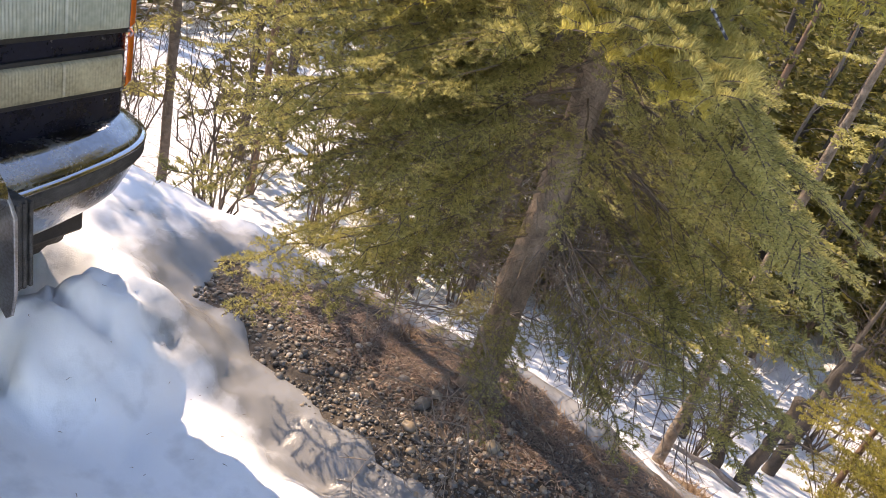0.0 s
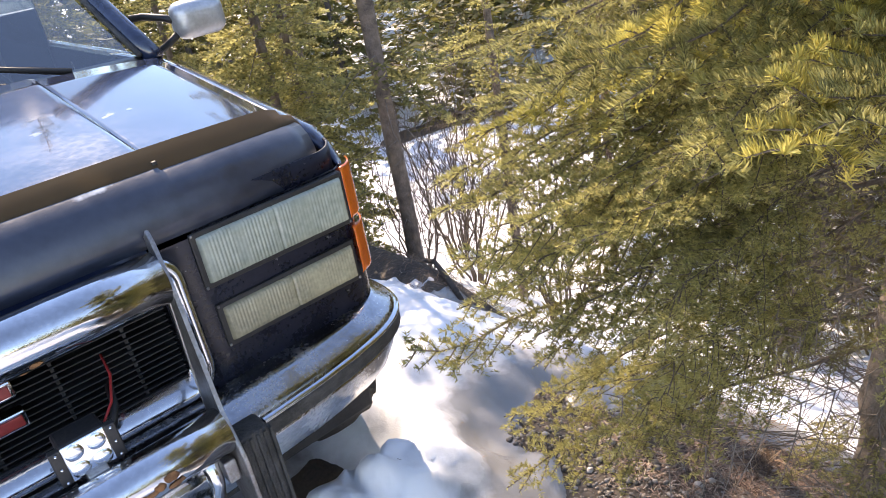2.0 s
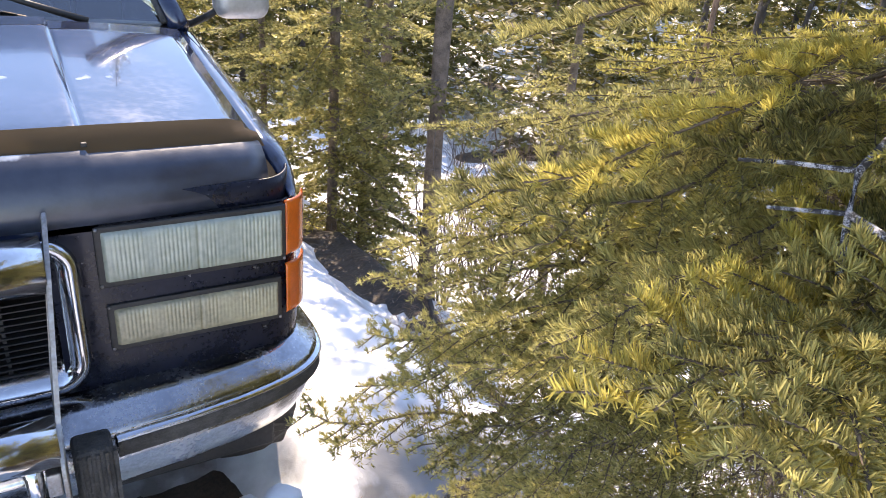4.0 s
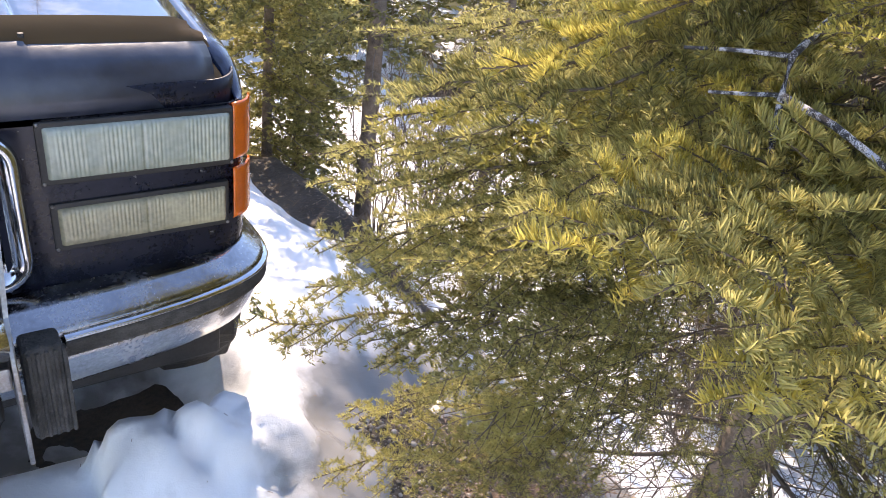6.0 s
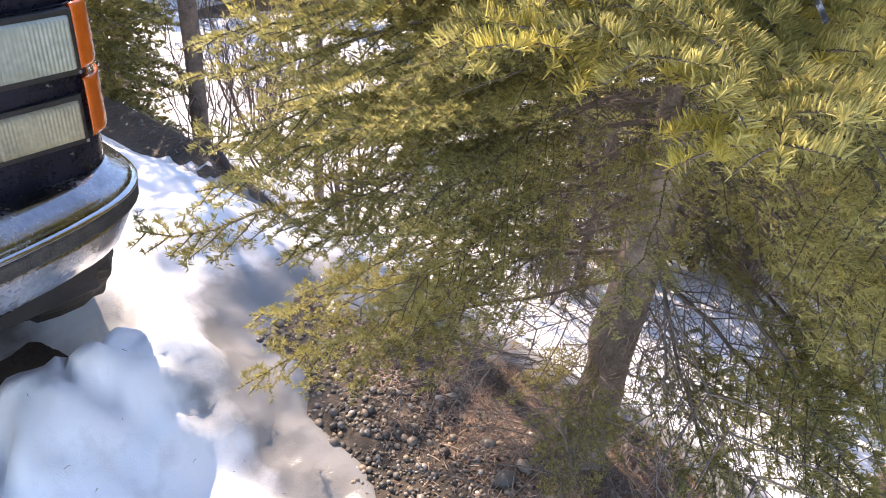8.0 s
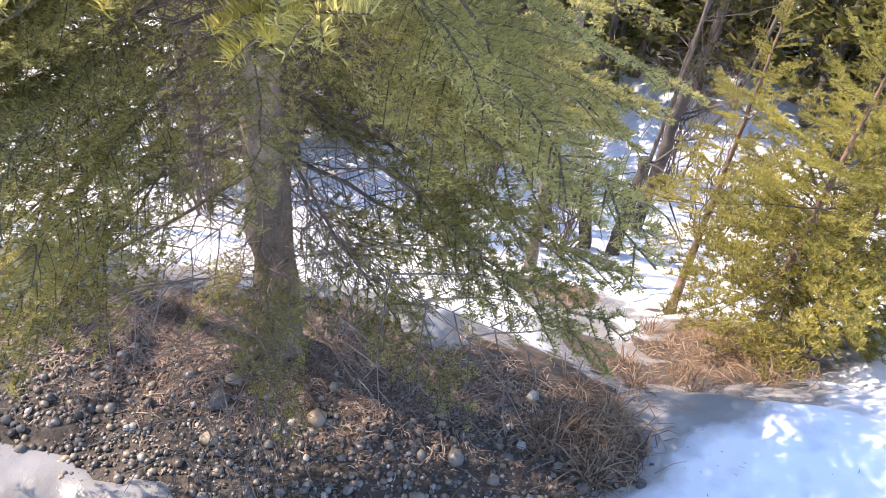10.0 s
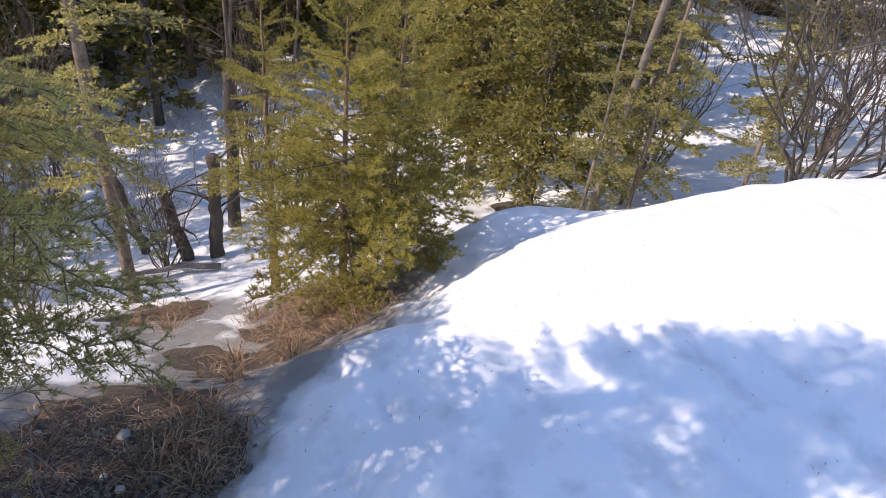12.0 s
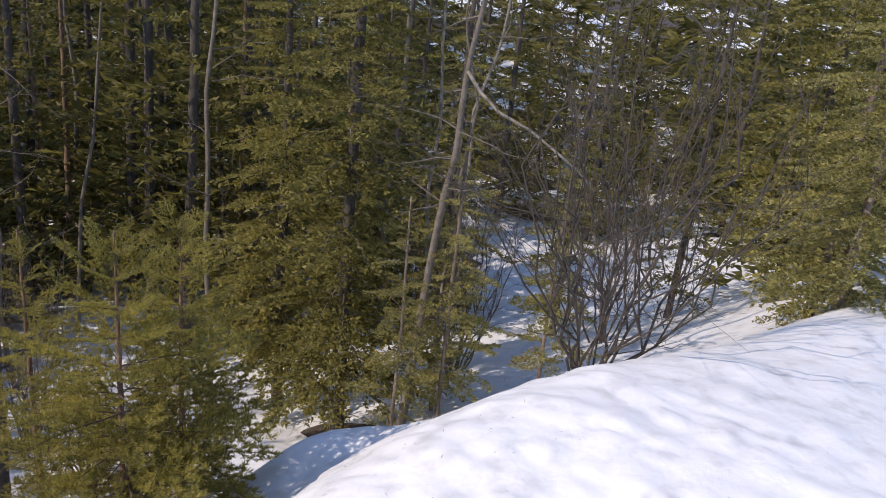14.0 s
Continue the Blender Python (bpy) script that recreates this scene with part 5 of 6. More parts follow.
def forest_tree(seed, height, radius, reach, clear, material, bark, label, fans=NEAR_FANS, count=80, fill=0.9, dead=0, droop=0.28, power=0.75, tip=0.10):
    """A conifer: a trunk and one joined crown of flat drooping branches, bare ones below."""
    tree = tagged(new("spruce_tree"), label, "tree")
    t = part("trunk", trunk_bm([(0, 0, -0.25), (0.02, 0.01, height * 0.5), (0, 0, height)], [radius, radius * 0.72, 0.01], 9, seed, 1.35), bark, None, "", True)
    t.parent = tree
    r = np.random.default_rng(seed)
    wv, wt, gv, off = [], [], [], 0
    for i in range(count + dead):
        u = (i + 0.5) / count
        if i < count:
            if r.random() > fill + 0.2 * u:
                continue
            h = height * (clear + (0.985 - clear) * u) + r.normal(0, 0.05)
            ln = (reach * (1 - u) ** power + tip) * r.uniform(0.62, 1.12) * (0.75 + 0.25 * min(1, u * 8))
            pitch = float(np.interp(u, [0, 0.5, 0.85, 1], [-droop, -0.10, 0.2, 0.9])) + r.normal(0, 0.06)
            f = fans[int(r.integers(len(fans)))]
        else:
            h, ln = height * max(clear, 0.10) * r.uniform(0.1, 1.15), reach * r.uniform(0.35, 0.85)
            pitch, f = r.normal(-0.2, 0.15), BARE_FANS[int(r.integers(4))]
        az, roll = 2.399 * i + r.uniform(-0.35, 0.35), r.normal(0, 0.2)
        m = np.array(Matrix.Rotation(az, 3, "Z") @ Matrix.Rotation(-pitch, 3, "Y") @ Matrix.Rotation(roll, 3, "X")) * ln
        wv.append(f[0] @ m.T + [0, 0, h])
        wt.append(f[1] + off)
        off += len(f[0])
        gv.append(f[2] @ m.T + [0, 0, h])
    v1, t1, v2 = np.concatenate(wv), np.concatenate(wt), np.concatenate(gv)
    t2 = np.arange(len(v2)).reshape(-1, 3)
    me = tri_mesh("crown", np.concatenate([v1, v2]), np.concatenate([t1, t2 + len(v1)]), smooth=False)
    me.materials.append(GREYTWIG)
    me.materials.append(material)
    me.polygons.foreach_set("material_index", np.r_[np.zeros(len(t1), np.int32), np.ones(len(t2), np.int32)])
    ob = new("crown", me)
    ob.parent = tree
    return tree


def stand(x, y, scale=1.0, spin=0.0, lean=(0, 0)):
    return pose(x, y, top_at(x, y) - 0.02, lean[0], lean[1], spin) @ Matrix.Scale(scale, 4)


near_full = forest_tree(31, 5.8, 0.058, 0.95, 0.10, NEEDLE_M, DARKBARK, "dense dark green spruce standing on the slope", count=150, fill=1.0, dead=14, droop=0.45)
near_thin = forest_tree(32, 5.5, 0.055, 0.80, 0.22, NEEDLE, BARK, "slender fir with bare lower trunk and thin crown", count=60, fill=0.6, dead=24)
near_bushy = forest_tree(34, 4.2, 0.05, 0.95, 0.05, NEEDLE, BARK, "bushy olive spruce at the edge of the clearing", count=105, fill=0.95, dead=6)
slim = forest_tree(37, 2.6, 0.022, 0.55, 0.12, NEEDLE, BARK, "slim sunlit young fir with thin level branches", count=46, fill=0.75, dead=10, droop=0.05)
full = forest_tree(35, 7.5, 0.085, 1.15, 0.05, NEEDLE_D, DARKBARK, "spruce standing in the snowy forest, its needles coloured as in shade", FAR_FANS, 66, 1.0, 6)
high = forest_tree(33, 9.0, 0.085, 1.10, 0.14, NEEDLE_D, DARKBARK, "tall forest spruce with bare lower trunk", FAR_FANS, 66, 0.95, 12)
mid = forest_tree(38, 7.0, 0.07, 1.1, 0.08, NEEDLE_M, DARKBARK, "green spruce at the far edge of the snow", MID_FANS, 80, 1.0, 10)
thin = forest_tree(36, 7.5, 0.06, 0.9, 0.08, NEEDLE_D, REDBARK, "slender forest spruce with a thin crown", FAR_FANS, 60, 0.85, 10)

PLACES = [  # model, x, y, scale, spin
    (near_thin, 2.62, 2.25, 1.05, 80), (near_bushy, 2.22, 2.95, 0.82, 20), (near_bushy, 2.75, 3.6, 0.95, 250), (near_thin, 3.1, 4.3, 0.95, 140), (near_bushy, 2.45, 5.2, 0.9, 200), (near_thin, 3.8, 5.4, 1.1, 230), (near_thin, 4.2, 2.9, 0.8, 60), (near_full, 2.0, 8.2, 1.0, 10),
    (near_thin, 4.46, -2.0, 0.80, 30), (near_full, 4.72, -5.52, 1.05, 75), (near_full, 5.9, -5.6, 1.0, 160), (near_thin, 6.2, -6.6, 1.0, 120),
    (near_bushy, 1.95, -8.4, 1.15, 45), (near_bushy, 1.55, -7.6, 0.8, 130), (near_full, 2.9, -10.2, 1.1, 190), (slim, 3.72, -5.28, 0.75, 200), (slim, 3.2, -6.4, 1.1, 20), (slim, 3.78, -5.85, 1.3, 110), (slim, 4.3, -6.3, 1.35, 290),
]
PLACES += [(mid, 6.6, -8.6, 0.85, 30), (mid, 5.4, -9.6, 0.8, 140), (mid, 4.3, -10.6, 0.85, 250), (mid, 7.4, -7.4, 0.7, 80), (mid, 7.9, -8.4, 0.9, 300), (full, 8.1, -0.1, 0.8, 70), (full, 9.0, -0.5, 0.85, 20), (full, 8.8, 0.6, 0.9, 210), (high, 7.9, 1.4, 0.85, 330), (full, 10.0, 2.6, 0.9, 50), (full, 9.8, -0.9, 0.85, 120), (high, 10.8, 0.2, 0.9, 260), (full, 6.9, 1.0, 0.75, 160), (full, 5.6, 0.8, 0.72, 10), (high, 6.4, 0.4, 0.75, 200), (full, 7.3, 0.25, 0.8, 310), (high, 6.5, 1.5, 0.8, 40), (full, 7.5, 2.5, 0.8, 100), (high, 8.5, 1.5, 0.9, 190), (full, 7.0, 4.2, 0.9, 250), (high, 8.3, 4.5, 1.0, 300), (full, 9.3, 3.0, 0.9, 15), (thin, 6.1, 3.3, 0.8, 75), (full, 9.6, 0.2, 0.8, 130), (high, 10.5, 1.6, 0.9, 160), (thin, 7.6, 0.6, 0.8, 220), (full, 10.6, 4.4, 1.0, 280)]
used = set()


def plant(model, m):
    if model.name in used:
        return copy_thing(model, m)
    model.matrix_basis = m
    used.add(model.name)
    return model


for model, x, y, k, spin in PLACES:
    plant(model, stand(x, y, k, spin))
rng = random.Random(77)
spots = []
for _ in range(6000):
    d, a = 8.5 + 20 * rng.random() ** 1.3, radians(rng.uniform(-82, 88) if rng.random() < 0.65 else rng.uniform(-32, 2))
    x, y = 0.3 + d * math.cos(a), -1.8 + d * math.sin(a)
    wide = 0.75 if d < 14 else 1.1
    if x < 2.4 or (y > 2.5 and d < 16) or (x < 8.8 and -5.0 < y < 1.5) or (d < 12 and -70 < math.degrees(a) < -46) or any((x - p) ** 2 + (y - q) ** 2 < wide**2 for p, q in spots):
        continue
    spots.append((x, y))
    if len(spots) >= 160:
        break
for x, y in spots:
    model = rng.choices((full, high, thin), (5, 3, 2))[0]
    plant(model, stand(x, y, rng.uniform(0.8, 1.2), rng.uniform(0, 360), (rng.gauss(0, 1.5), rng.gauss(0, 1.5))))

# the woods beyond, too many to count
r = np.random.default_rng(9)
vs = []
for k in range(480):
    d, a = r.uniform(22, 60), radians(r.uniform(-92, 95))
    x, y = d * math.cos(a), -1.8 + d * math.sin(a)
    if x < 1.8:
        continue
    h = r.uniform(8, 13)
    v = card_branches(r, h, 1.7, 0.04, 26, 24, (0.75, 0.26), 0.95)
    vs.append(v + [x, y, top_at(x, y)])
for k in range(800):
    d, a = r.uniform(10, 26), radians(r.uniform(-85, 80))
    x, y = d * math.cos(a), -1.8 + d * math.sin(a)
    if x < 3.0 or (x < 9.5 and -5.0 < y < 1.5) or y > 2.5 and d < 16 or d < 16 and -70 < math.degrees(a) < -44:
        continue
    v = card_branches(r, r.uniform(1.6, 4.0), 1.0, 0.02, 16, 14, (0.34, 0.15), 0.95)
    vs.append(v + [x, y, top_at(x, y)])
v = np.concatenate(vs)
me = tri_mesh("woods", v, np.arange(len(v)).reshape(-1, 3), smooth=False)
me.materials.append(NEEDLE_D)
tagged(new("woods", me), "spruce woods covering the far hillside, coloured dark as in shade", "woods", kind="stuff")

# ---- shrubs and bare stems ----
def bare_shrub(seed, stems, height, spread, radius, material, label, name="bare_shrub", twigs=11, kink=0.10, forks=0):
    """Many stems from one foot, each splitting into finer twigs."""
    r = np.random.default_rng(seed)
    thing = tagged(new(name), label, "shrub")
    segs_fine = []
    for k in range(stems):
        az, out = r.uniform(0, 2 * np.pi), spread * r.uniform(0.15, 1.0)
        hgt = height * r.uniform(0.6, 1.05)
        p = np.array([0.05 * math.cos(az), 0.05 * math.sin(az), -0.12])
        n = 9
        pts, rad = [p], [radius * r.uniform(0.6, 1.15)]
        for i in range(n):
            u = (i + 1) / n
            q = np.array([out * math.cos(az) * (u**0.65), out * math.sin(az) * (u**0.65), hgt * u**1.25]) + r.normal(0, kink * 0.45, 3) * (0.3 + u)
            pts.append(q)
            rad.append(rad[0] * (1 - u) ** 0.9 + 0.0013)
        for i in range(2, n):
            for _ in range(int(twigs * r.random()) // 2 + 1):
                base = pts[i] + (pts[i + 1] - pts[i]) * r.random()
                d = (pts[i + 1] - pts[i]) / np.linalg.norm(pts[i + 1] - pts[i]) * 0.8 + r.normal(0, 0.5, 3)
                ln = hgt * r.uniform(0.08, 0.28)
                mid = base + d * ln * 0.5
                end = mid + (d + r.normal(0, 0.35, 3) + [0, 0, 0.15]) * ln * 0.5
                segs_fine += [[*base, *mid, rad[i] * 0.35 + 0.0008, rad[i] * 0.25 + 0.0007], [*mid, *end, rad[i] * 0.25 + 0.0007, 0.0007]]
                for _ in range(2):
                    f = mid + (end - mid) * r.random()
                    g = f + (d + r.normal(0, 0.6, 3)) * ln * 0.3
                    segs_fine.append([*f, *g, 0.0011, 0.0006])
        part("stem", tube(pts, rad, 7), material, thing, "", True)
        for i in range(forks):  # stout side stems
            j = int(r.integers(2, 6))
            d = pts[j + 1] - pts[j]
            d = d / np.linalg.norm(d) + r.normal(0, 0.35, 3)
            fp, fr, q = [pts[j]], [rad[j] * 0.75], pts[j]
            for m in range(6):
                d = d / np.linalg.norm(d) + r.normal(0, 0.13, 3) + [0, 0, 0.08]
                q = q + d / np.linalg.norm(d) * hgt * (1 - j / n) / 6.5
                fp.append(q)
                fr.append(fr[0] * (1 - (m + 1) / 6) + 0.0013)
                for _ in range(3):
                    g = q + (d + r.normal(0, 0.55, 3)) * hgt * r.uniform(0.04, 0.12)
                    segs_fine.append([*q, *g, 0.0016, 0.0006])
            part("stem", tube(fp, fr, 6), material, thing, "", True)
    v, t = sticks(segs_fine, 3)
    me = tri_mesh("twig_crown", v, t)
    me.materials.append(material)
    new("twig_crown", me).parent = thing
    return thing


SHRUBBARK = mat("shrub_bark", (0.105, 0.086, 0.07), 0.9, vary=0.3, scale=26, bump=0.6, dark=(0.04, 0.032, 0.027))
willow = bare_shrub(3, 17, 2.0, 0.95, 0.0074, SHRUBBARK, "leafless grey-brown willow shrub with many stems", twigs=6, kink=0.17, forks=2)
willow.matrix_basis = pose(2.2, -5.5, top_at(2.2, -5.5), 0, 0, 0) @ Matrix.Scale(1.2, 4)
thicket = bare_shrub(5, 14, 2.2, 0.7, 0.010, TWIG, "leafless thicket of thin brown stems in snow")
places = [(3.3, 1.6, 0.9), (3.9, 3.2, 1.1), (4.6, 0.6, 1.0), (3.2, 3.0, 0.8), (5.6, 2.0, 1.3), (5.0, -1.2, 0.9), (6.4, -1.6, 1.1), (5.6, -3.6, 0.8), (6.9, -3.5, 1.0), (5.3, -7.6, 1.3), (7.2, -0.4, 1.2), (6.0, 0.4, 1.1), (4.9, 4.6, 1.3), (6.8, -8.6, 1.4), (4.4, -9.2, 1.3), (7.6, -6.3, 1.2), (3.9, -1.4, 0.55), (5.0, -2.3, 0.7)]
for i, (x, y, k) in enumerate(places):
    m = pose(x, y, top_at(x, y), 0, 0, 77 * i) @ Matrix.Scale(k, 4)
    if i == 0:
        thicket.matrix_basis = m
    else:
        copy_thing(thicket, m)


def bare_tree(name, foot, top, radius, material, label, seed, limbs=10, reach=0.8, category="tree", broken=False):
    """A leafless stem from foot to top with thin crooked limbs."""
    r = np.random.default_rng(seed)
    thing = tagged(new(name), label, category)
    foot, top = np.array(foot, float), np.array(top, float)
    thing.location = foot
    ln = np.linalg.norm(top - foot)
    pts = [foot + (top - foot) * u + r.normal(0, 0.012, 3) * ln * 0.55 * (0 < u < 1) for u in np.linspace(0, 1, 9)]
    pts[0] = pts[0] - [0, 0, 0.15]
    end = 0.75 if broken else 0.25
    b = trunk_bm(pts, np.linspace(radius, radius * end, 9), 9, seed, 1.3)
    ob = part("trunk", b, material, thing, "", True)
    ob.matrix_basis = thing.matrix_basis.inverted()
    segs = []
    for k in range(limbs):
        u = r.uniform(0.2, 0.98)
        p = foot + (top - foot) * u
        az = r.uniform(0, 6.3)
        d = np.array([math.cos(az), math.sin(az), r.uniform(-0.1, 0.7)])
        L = reach * r.uniform(0.4, 1.1)
        rr = radius * 0.22
        q = p
        for i in range(5):
            d = d + r.normal(0, 0.22, 3)
            d /= np.linalg.norm(d)
            e = q + d * L / 5
            segs.append([*q, *e, rr * (1 - i / 5) + 0.0012, rr * (1 - (i + 1) / 5) + 0.001])
            for _ in range(2):
                g = e + (d + r.normal(0, 0.6, 3)) * L * 0.16
                segs.append([*e, *g, 0.0016, 0.0008])
            q = e
    if segs:
        v, t = sticks(np.array(segs), 3)
        me = tri_mesh("twig_crown", v, t)
        me.materials.append(material)
        ob = new("twig_crown", me)
        ob.parent = thing
        ob.matrix_basis = thing.matrix_basis.inverted()
    return thing


def foot(x, y):
    return (x, y, top_at(x, y))


DARKASPEN = mat("weathered_bark", (0.22, 0.185, 0.15), 0.9, vary=0.3, scale=12, bump=0.8, dark=(0.10, 0.085, 0.07))
aspen = bare_tree("aspen_tree", foot(3.93, -5.56), (3.71, -5.92, 3.0), 0.040, DARKASPEN, "grey-brown leaning aspen trunk with lichen patches", 1, 14, 0.9)
limb = part("dead_limb", tube([(3.80, -5.78, 1.17), (3.62, -5.74, 1.06), (3.43, -5.75, 0.95), (3.22, -5.86, 0.86), (2.95, -6.04, 0.66), (2.80, -6.12, 0.52)], [0.014, 0.013, 0.012, 0.011, 0.009, 0.005], 7), PALEBARK, aspen, "pale bent dead limb", True)
limb.matrix_basis = aspen.matrix_basis.inverted()
for i, (x, y, tx, ty, tz, r0) in enumerate(((4.72, -6.45, 4.80, -6.38, 3.5, 0.028), (4.84, -7.07, 5.02, -6.9, 3.6, 0.026), (5.05, -6.95, 4.75, -7.35, 3.5, 0.030), (6.34, -5.04, 6.3, -5.15, 4.0, 0.04), (7.0, -3.25, 6.9, -3.45, 3.0, 0.028), (5.7, -6.6, 5.7, -7.1, 4, 0.045), (8.2, -3.7, 8.1, -3.6, 4, 0.03), (9.0, -4.6, 9.0, -5.4, 4, 0.034), (9.5, -2.2, 9.4, -2.0, 4, 0.04), (8.6, -1.0, 8.5, -0.6, 4, 0.034), (7.9, -6.8, 7.7, -7.1, 4, 0.035), (10.2, -3.2, 10.2, -3.3, 5, 0.05), (11, -5.4, 11, -5.3, 5, 0.05))):
    bare_tree("aspen_tree", foot(x, y), (tx, ty, tz), r0 * 0.8, (PALEBARK if i in (0, 2) else DARKASPEN), "pale bare aspen stem among the spruces", 20 + i, 12, 1.1)
for i, (x, y, tx, ty, h, r0) in enumerate(((5.0, -2.70, 5.03, -2.74, 0.92, 0.058), (5.05, -2.48, 5.12, -2.36, 0.62, 0.055), (5.7, -3.0, 5.72, -3.06, 1.5, 0.06), (5.5, -2.2, 5.6, -2.05, 0.8, 0.04))):
    z = top_at(x, y)
    bare_tree("dead_stem", (x, y, z), (tx, ty, z + h), r0, DARKBARK, "dark broken dead stem standing in snow", 50 + i, 8, 0.7, "tree trunk", True)
# a fallen limb on the snow
lp = [(4.70 + 0.15 * u, -2.66 + 0.75 * u + 0.03 * math.sin(9 * u)) for u in np.linspace(0, 1, 8)]
tagged(part("fallen_log", tube([(x, y, top_at(x, y) + 0.03 + 0.05 * math.sin(math.pi * k / 7)) for k, (x, y) in enumerate(lp)], [0.027, 0.026, 0.024, 0.025, 0.022, 0.02, 0.017, 0.012], 8), GREYTWIG, None, "", True), "weathered fallen branch lying on the snow", "log")
tagged(part("fallen_branch", tube([(2.05 + 0.5 * u, 1.1 + 1.3 * u, top_at(2.05 + 0.5 * u, 1.1 + 1.3 * u) + 0.06 * math.sin(3 * u)) for u in np.linspace(0, 1, 8)], [0.016, 0.015, 0.014, 0.013, 0.011, 0.009, 0.007, 0.004], 7), DARKBARK, None, "", True), "dark fallen branch on the brown bank", "branch")


# ---- gravel, straw and litter ----
def pebble_mesh(seed, sub=1):
    r = np.random.default_rng(seed)
    b = bmesh.new()
    bmesh.ops.create_icosphere(b, subdivisions=sub, radius=1)
    s = r.uniform(0.7, 1.25, 3) * [1, 1, 0.62]
    for v in b.verts:
        k = 1 + 0.22 * noise.noise(v.co * 1.3 + Vector((seed, 0, 0)))
        v.co = Vector((v.co.x * s[0] * k, v.co.y * s[1] * k, v.co.z * s[2] * k))
    me = bpy.data.meshes.new("pebble")
    b.to_mesh(me)
    b.free()
    me.polygons.foreach_set("use_smooth", [True] * len(me.polygons))
    return me


def stone_material():
    m = mat("pebble_stone", (0.33, 0.30, 0.26), 0.38, vary=0.2, scale=30, bump=0.25, bump_scale=120)
    n, l = m.node_tree.nodes, m.node_tree.links
    info, geo = n.new("ShaderNodeObjectInfo"), n.new("ShaderNodeNewGeometry")
    s = n.new("ShaderNodeMath")
    s.operation = "ADD"
    l.new(info.outputs["Random"], s.inputs[0])
    l.new(geo.outputs["Random Per Island"], s.inputs[1])
    fr = n.new("ShaderNodeMath")
    fr.operation = "FRACT"
    l.new(s.outputs[0], fr.inputs[0])
    ramp = n.new("ShaderNodeValToRGB")
    e = ramp.color_ramp.elements
    e[0].position, e[0].color = 0.0, (0.042, 0.038, 0.034, 1)
    e[1].position, e[1].color = 1.0, (0.48, 0.44, 0.39, 1)
    for pos, c in ((0.3, (0.10, 0.090, 0.080, 1)), (0.55, (0.18, 0.16, 0.14, 1)), (0.72, (0.33, 0.25, 0.17, 1)), (0.85, (0.18, 0.165, 0.15, 1))):
        k = e.new(pos)
        k.color = c
    l.new(fr.outputs[0], ramp.inputs["Fac"])
    mul = n.new("ShaderNodeMixRGB")
    mul.blend_type = "MULTIPLY"
    mul.inputs[0].default_value = 0.5
    l.new(ramp.outputs["Color"], mul.inputs[1])
    old = n["Principled BSDF"].inputs["Base Color"].links[0].from_socket
    l.new(old, mul.inputs[2])
    l.new(ramp.outputs["Color"], n["Principled BSDF"].inputs["Base Color"])
    return m


PEBBLE = stone_material()
pebbles = [pebble_mesh(k) for k in range(8)]
for me in pebbles:
    me.materials.append(PEBBLE)
rng = random.Random(8)


def is_bare(x, y, margin=0.0):
    X, Y = np.array([x]), np.array([y])
    return ground_height(X, Y)[0] > snow_height(X, Y)[0] - margin


made = 0
while made < 290:
    x, y = rng.uniform(1.02, 1.75), rng.uniform(-2.15, 0.1)
    if not is_bare(x, y, 0.015) or rng.random() < soft(np.array(x), 1.25, 1.75):
        continue
    r0 = min(0.03, 0.0064 * math.exp(rng.gauss(0.1, 0.5)))
    ob = new("pebble", pebbles[made % 8])
    ob.parent = ground
    ob.matrix_basis = pose(x, y, float(ground_height(np.array([x]), np.array([y]))[0]) + r0 * 0.25, rng.gauss(0, 15), rng.gauss(0, 15), rng.uniform(0, 360)) @ Matrix.Scale(r0, 4)
    made += 1
# the finer gravel
b8 = []
for me in pebbles[:5]:
    co = np.array([v.co for v in me.vertices])
    b8.append((co, np.array([p.vertices[:] for p in me.polygons])))
r = np.random.default_rng(5)
px, py = r.uniform(1.0, 1.95, 22000), r.uniform(-2.25, 0.15, 22000)
keep = (ground_height(px, py) > snow_height(px, py) - 0.01) & (r.random(22000) > 0.9 * soft(px, 1.35, 1.95))
px, py = px[keep][:6300], py[keep][:6300]
pz = ground_height(px, py)
vs, ts, off = [], [], 0
for k in range(len(px)):
    co, tr_ = b8[k % 5]
    a = r.uniform(0, 6.3)
    s = 0.0040 * math.exp(r.normal(0.15, 0.5))
    rot = np.array([[math.cos(a), -math.sin(a), 0], [math.sin(a), math.cos(a), 0], [0, 0, 1]])
    vs.append((co * s) @ rot.T + [px[k], py[k], pz[k] + s * 0.3])
    ts.append(tr_ + off)
    off += len(co)
me = tri_mesh("gravel", np.concatenate(vs), np.concatenate(ts))
me.materials.append(PEBBLE)
tagged(new("gravel", me), "wet dark gravel of small rounded stones", "gravel", kind="stuff")


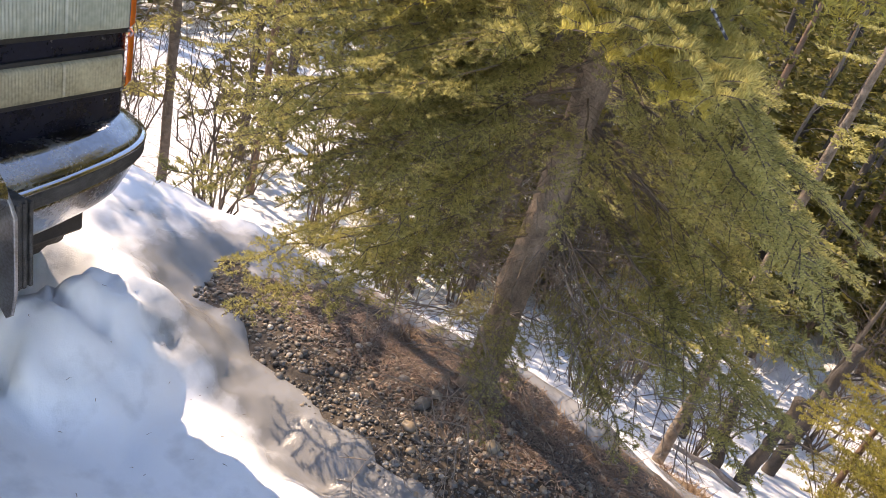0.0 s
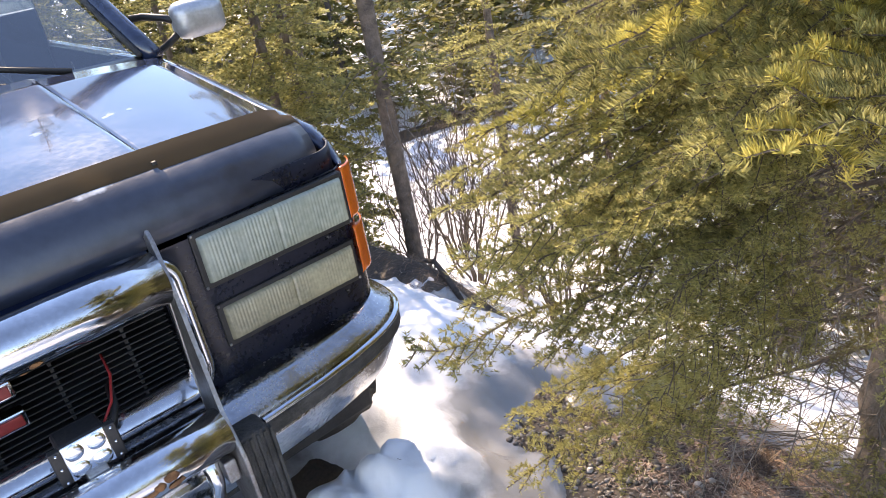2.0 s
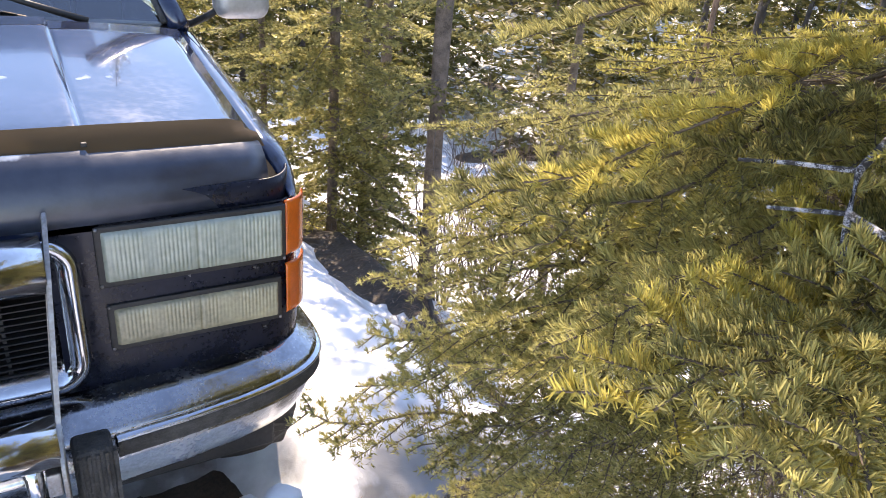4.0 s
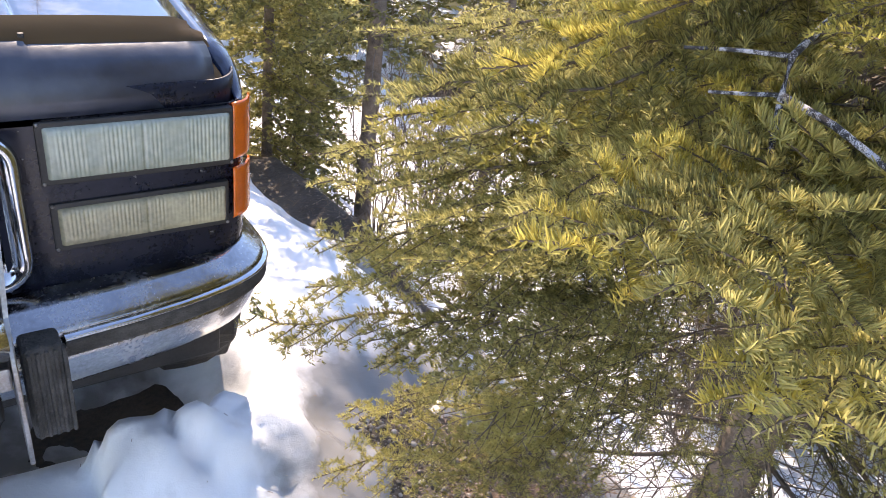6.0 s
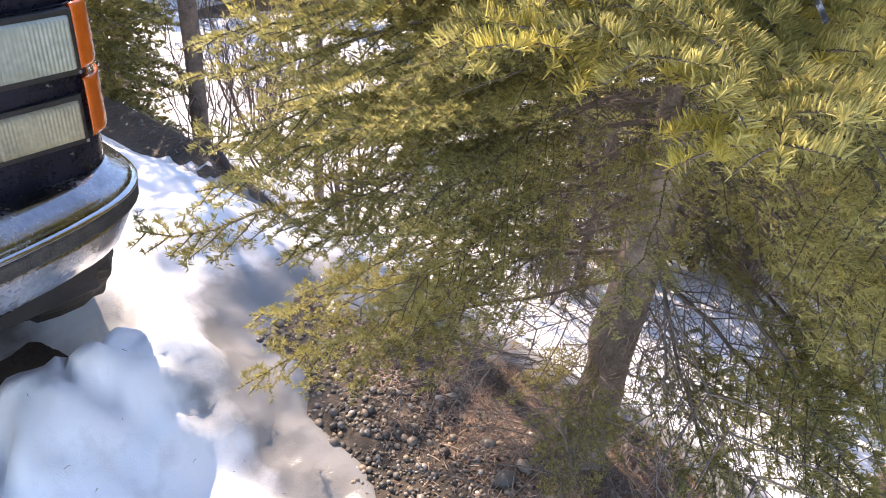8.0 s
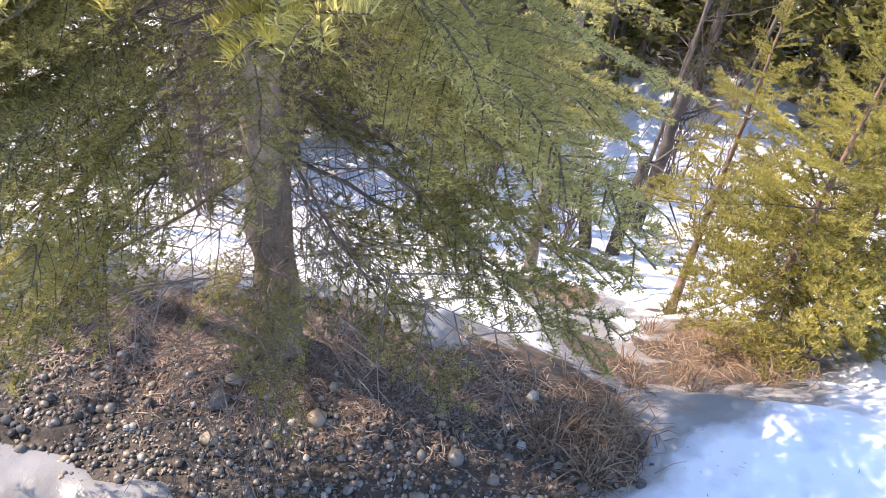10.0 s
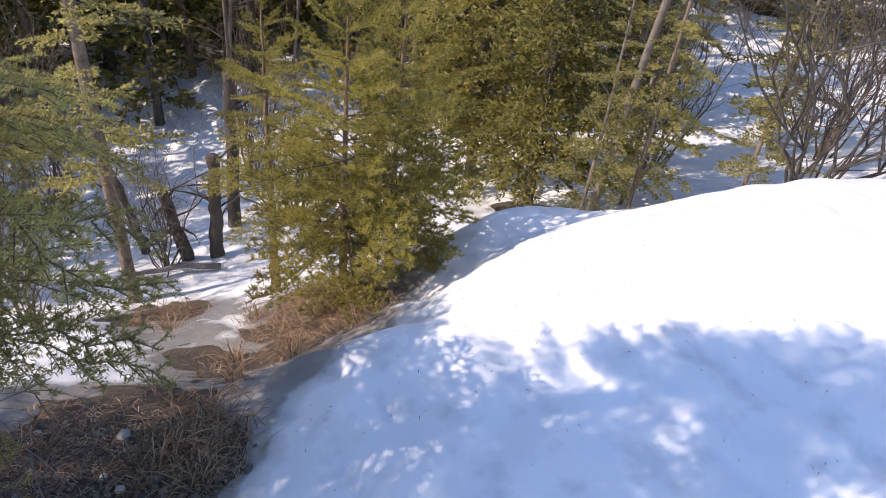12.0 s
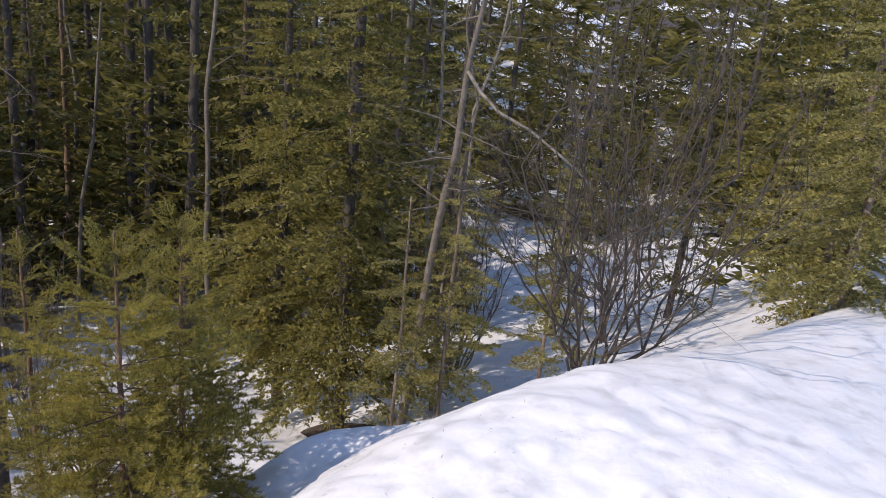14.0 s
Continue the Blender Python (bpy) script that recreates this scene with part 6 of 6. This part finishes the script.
def slivers(name, spots, length, width, material, label, lift, flat, seed):
    """Thin bent blades lying or standing on the ground."""
    r = np.random.default_rng(seed)
    n = len(spots)
    az = r.uniform(0, 2 * np.pi, n)
    el = np.abs(r.normal(flat, 0.25, n))
    L = length * r.uniform(0.5, 1.3, n)
    d = np.stack([np.cos(az) * np.cos(el), np.sin(az) * np.cos(el), np.sin(el)], 1)
    side = np.stack([-np.sin(az), np.cos(az), 0 * az], 1) * (width * r.uniform(0.6, 1.2, n))[:, None]
    p0 = spots
    p1 = p0 + d * (L * 0.5)[:, None]
    d2 = d + np.stack([r.normal(0, 0.3, n), r.normal(0, 0.3, n), -0.35 - 0.6 * el], 1)
    p2 = p1 + d2 / np.linalg.norm(d2, axis=1, keepdims=True) * (L * 0.5)[:, None]
    p2[:, 2] = np.maximum(p2[:, 2], ground_height(p2[:, 0], p2[:, 1]) + 0.003)
    v = np.stack([p0 - side / 2, p0 + side / 2, p1 - side / 2.4, p1 + side / 2.4, p2], 1).reshape(-1, 3)
    v[:, 2] += lift
    k = 5 * np.arange(n)[:, None]
    t = np.concatenate([k + [[0, 1, 3]], k + [[0, 3, 2]], k + [[2, 3, 4]]])
    me = tri_mesh(name, v, t, smooth=False)
    me.materials.append(material)
    return tagged(new(name, me), label, "grass", kind="stuff")


def scatter(n, boxes, seed, need_bare=True):
    r = np.random.default_rng(seed)
    out = []
    for cx, cy, sx, sy, share in boxes:
        m = int(n * share)
        x, y = r.normal(cx, sx, m), r.normal(cy, sy, m)
        z = ground_height(x, y)
        if need_bare:
            ok = z > snow_height(x, y) - 0.02
        else:
            ok = np.ones(m, bool)
            z = np.maximum(z, snow_height(x, y))
        out.append(np.stack([x, y, z], 1)[ok])
    return np.concatenate(out)


slivers("needle_litter", scatter(22000, [(1.72, -0.85, 0.15, 0.40, 0.6), (1.72, -1.4, 0.16, 0.25, 0.2), (2.6, -2.72, 0.25, 0.2, 0.1), (2.25, 1.4, 0.2, 0.6, 0.1)], 2), 0.034, 0.0032, LITTER, "reddish brown fallen needles and twigs under the spruce", 0.004, 0.05, 3)
slivers("dry_grass", scatter(4200, [(1.60, -1.85, 0.16, 0.12, 0.05), (1.62, -2.06, 0.12, 0.07, 0.10), (1.80, -1.5, 0.10, 0.15, 0.03), (2.62, -2.78, 0.26, 0.18, 0.26), (3.7, -2.18, 0.15, 0.1, 0.06), (1.95, -0.5, 0.1, 0.3, 0.05), (2.2, 1.3, 0.2, 0.6, 0.1)], 4), 0.13, 0.0032, STRAW, "matted straw-coloured dry grass on thawed ground", 0.006, 0.10, 5)
tuft_places = [(1.72, -2.08), (2.27, -2.16), (2.05, -2.45), (1.52, -1.85), (2.35, -2.52), (2.9, -2.5), (2.2, -2.75), (1.83, -0.64), (1.62, -1.95), (3.15, -2.1), (3.4, -1.95), (2.5, -2.3), (2.0, -2.2), (1.9, -2.0), (1.42, -1.98)]
for i, (x, y) in enumerate(tuft_places):
    r = np.random.default_rng(60 + i)
    m = 70
    xx, yy = r.normal(x, 0.025, m), r.normal(y, 0.025, m)
    zz = np.maximum(ground_height(xx, yy), snow_height(xx, yy)) - 0.01
    ob = slivers("grass_tuft", np.stack([xx, yy, zz], 1), 0.14, 0.004, STRAW, "dry straw-coloured grass tuft poking through old snow", 0.0, 0.7, 70 + i)
    ob["kind"] = "thing"
    del ob["kind"]
# needles and bark crumbs shed onto the snow
xx = np.random.default_rng(91)
x, y = xx.uniform(0.0, 2.2, 500), xx.uniform(-4.2, 0.2, 500)
z = np.maximum(ground_height(x, y), snow_height(x, y))
slivers("snow_litter", np.stack([x, y, z], 1), 0.018, 0.002, LITTER, "sparse needles and bark crumbs lying on snow", 0.003, 0.03, 92)
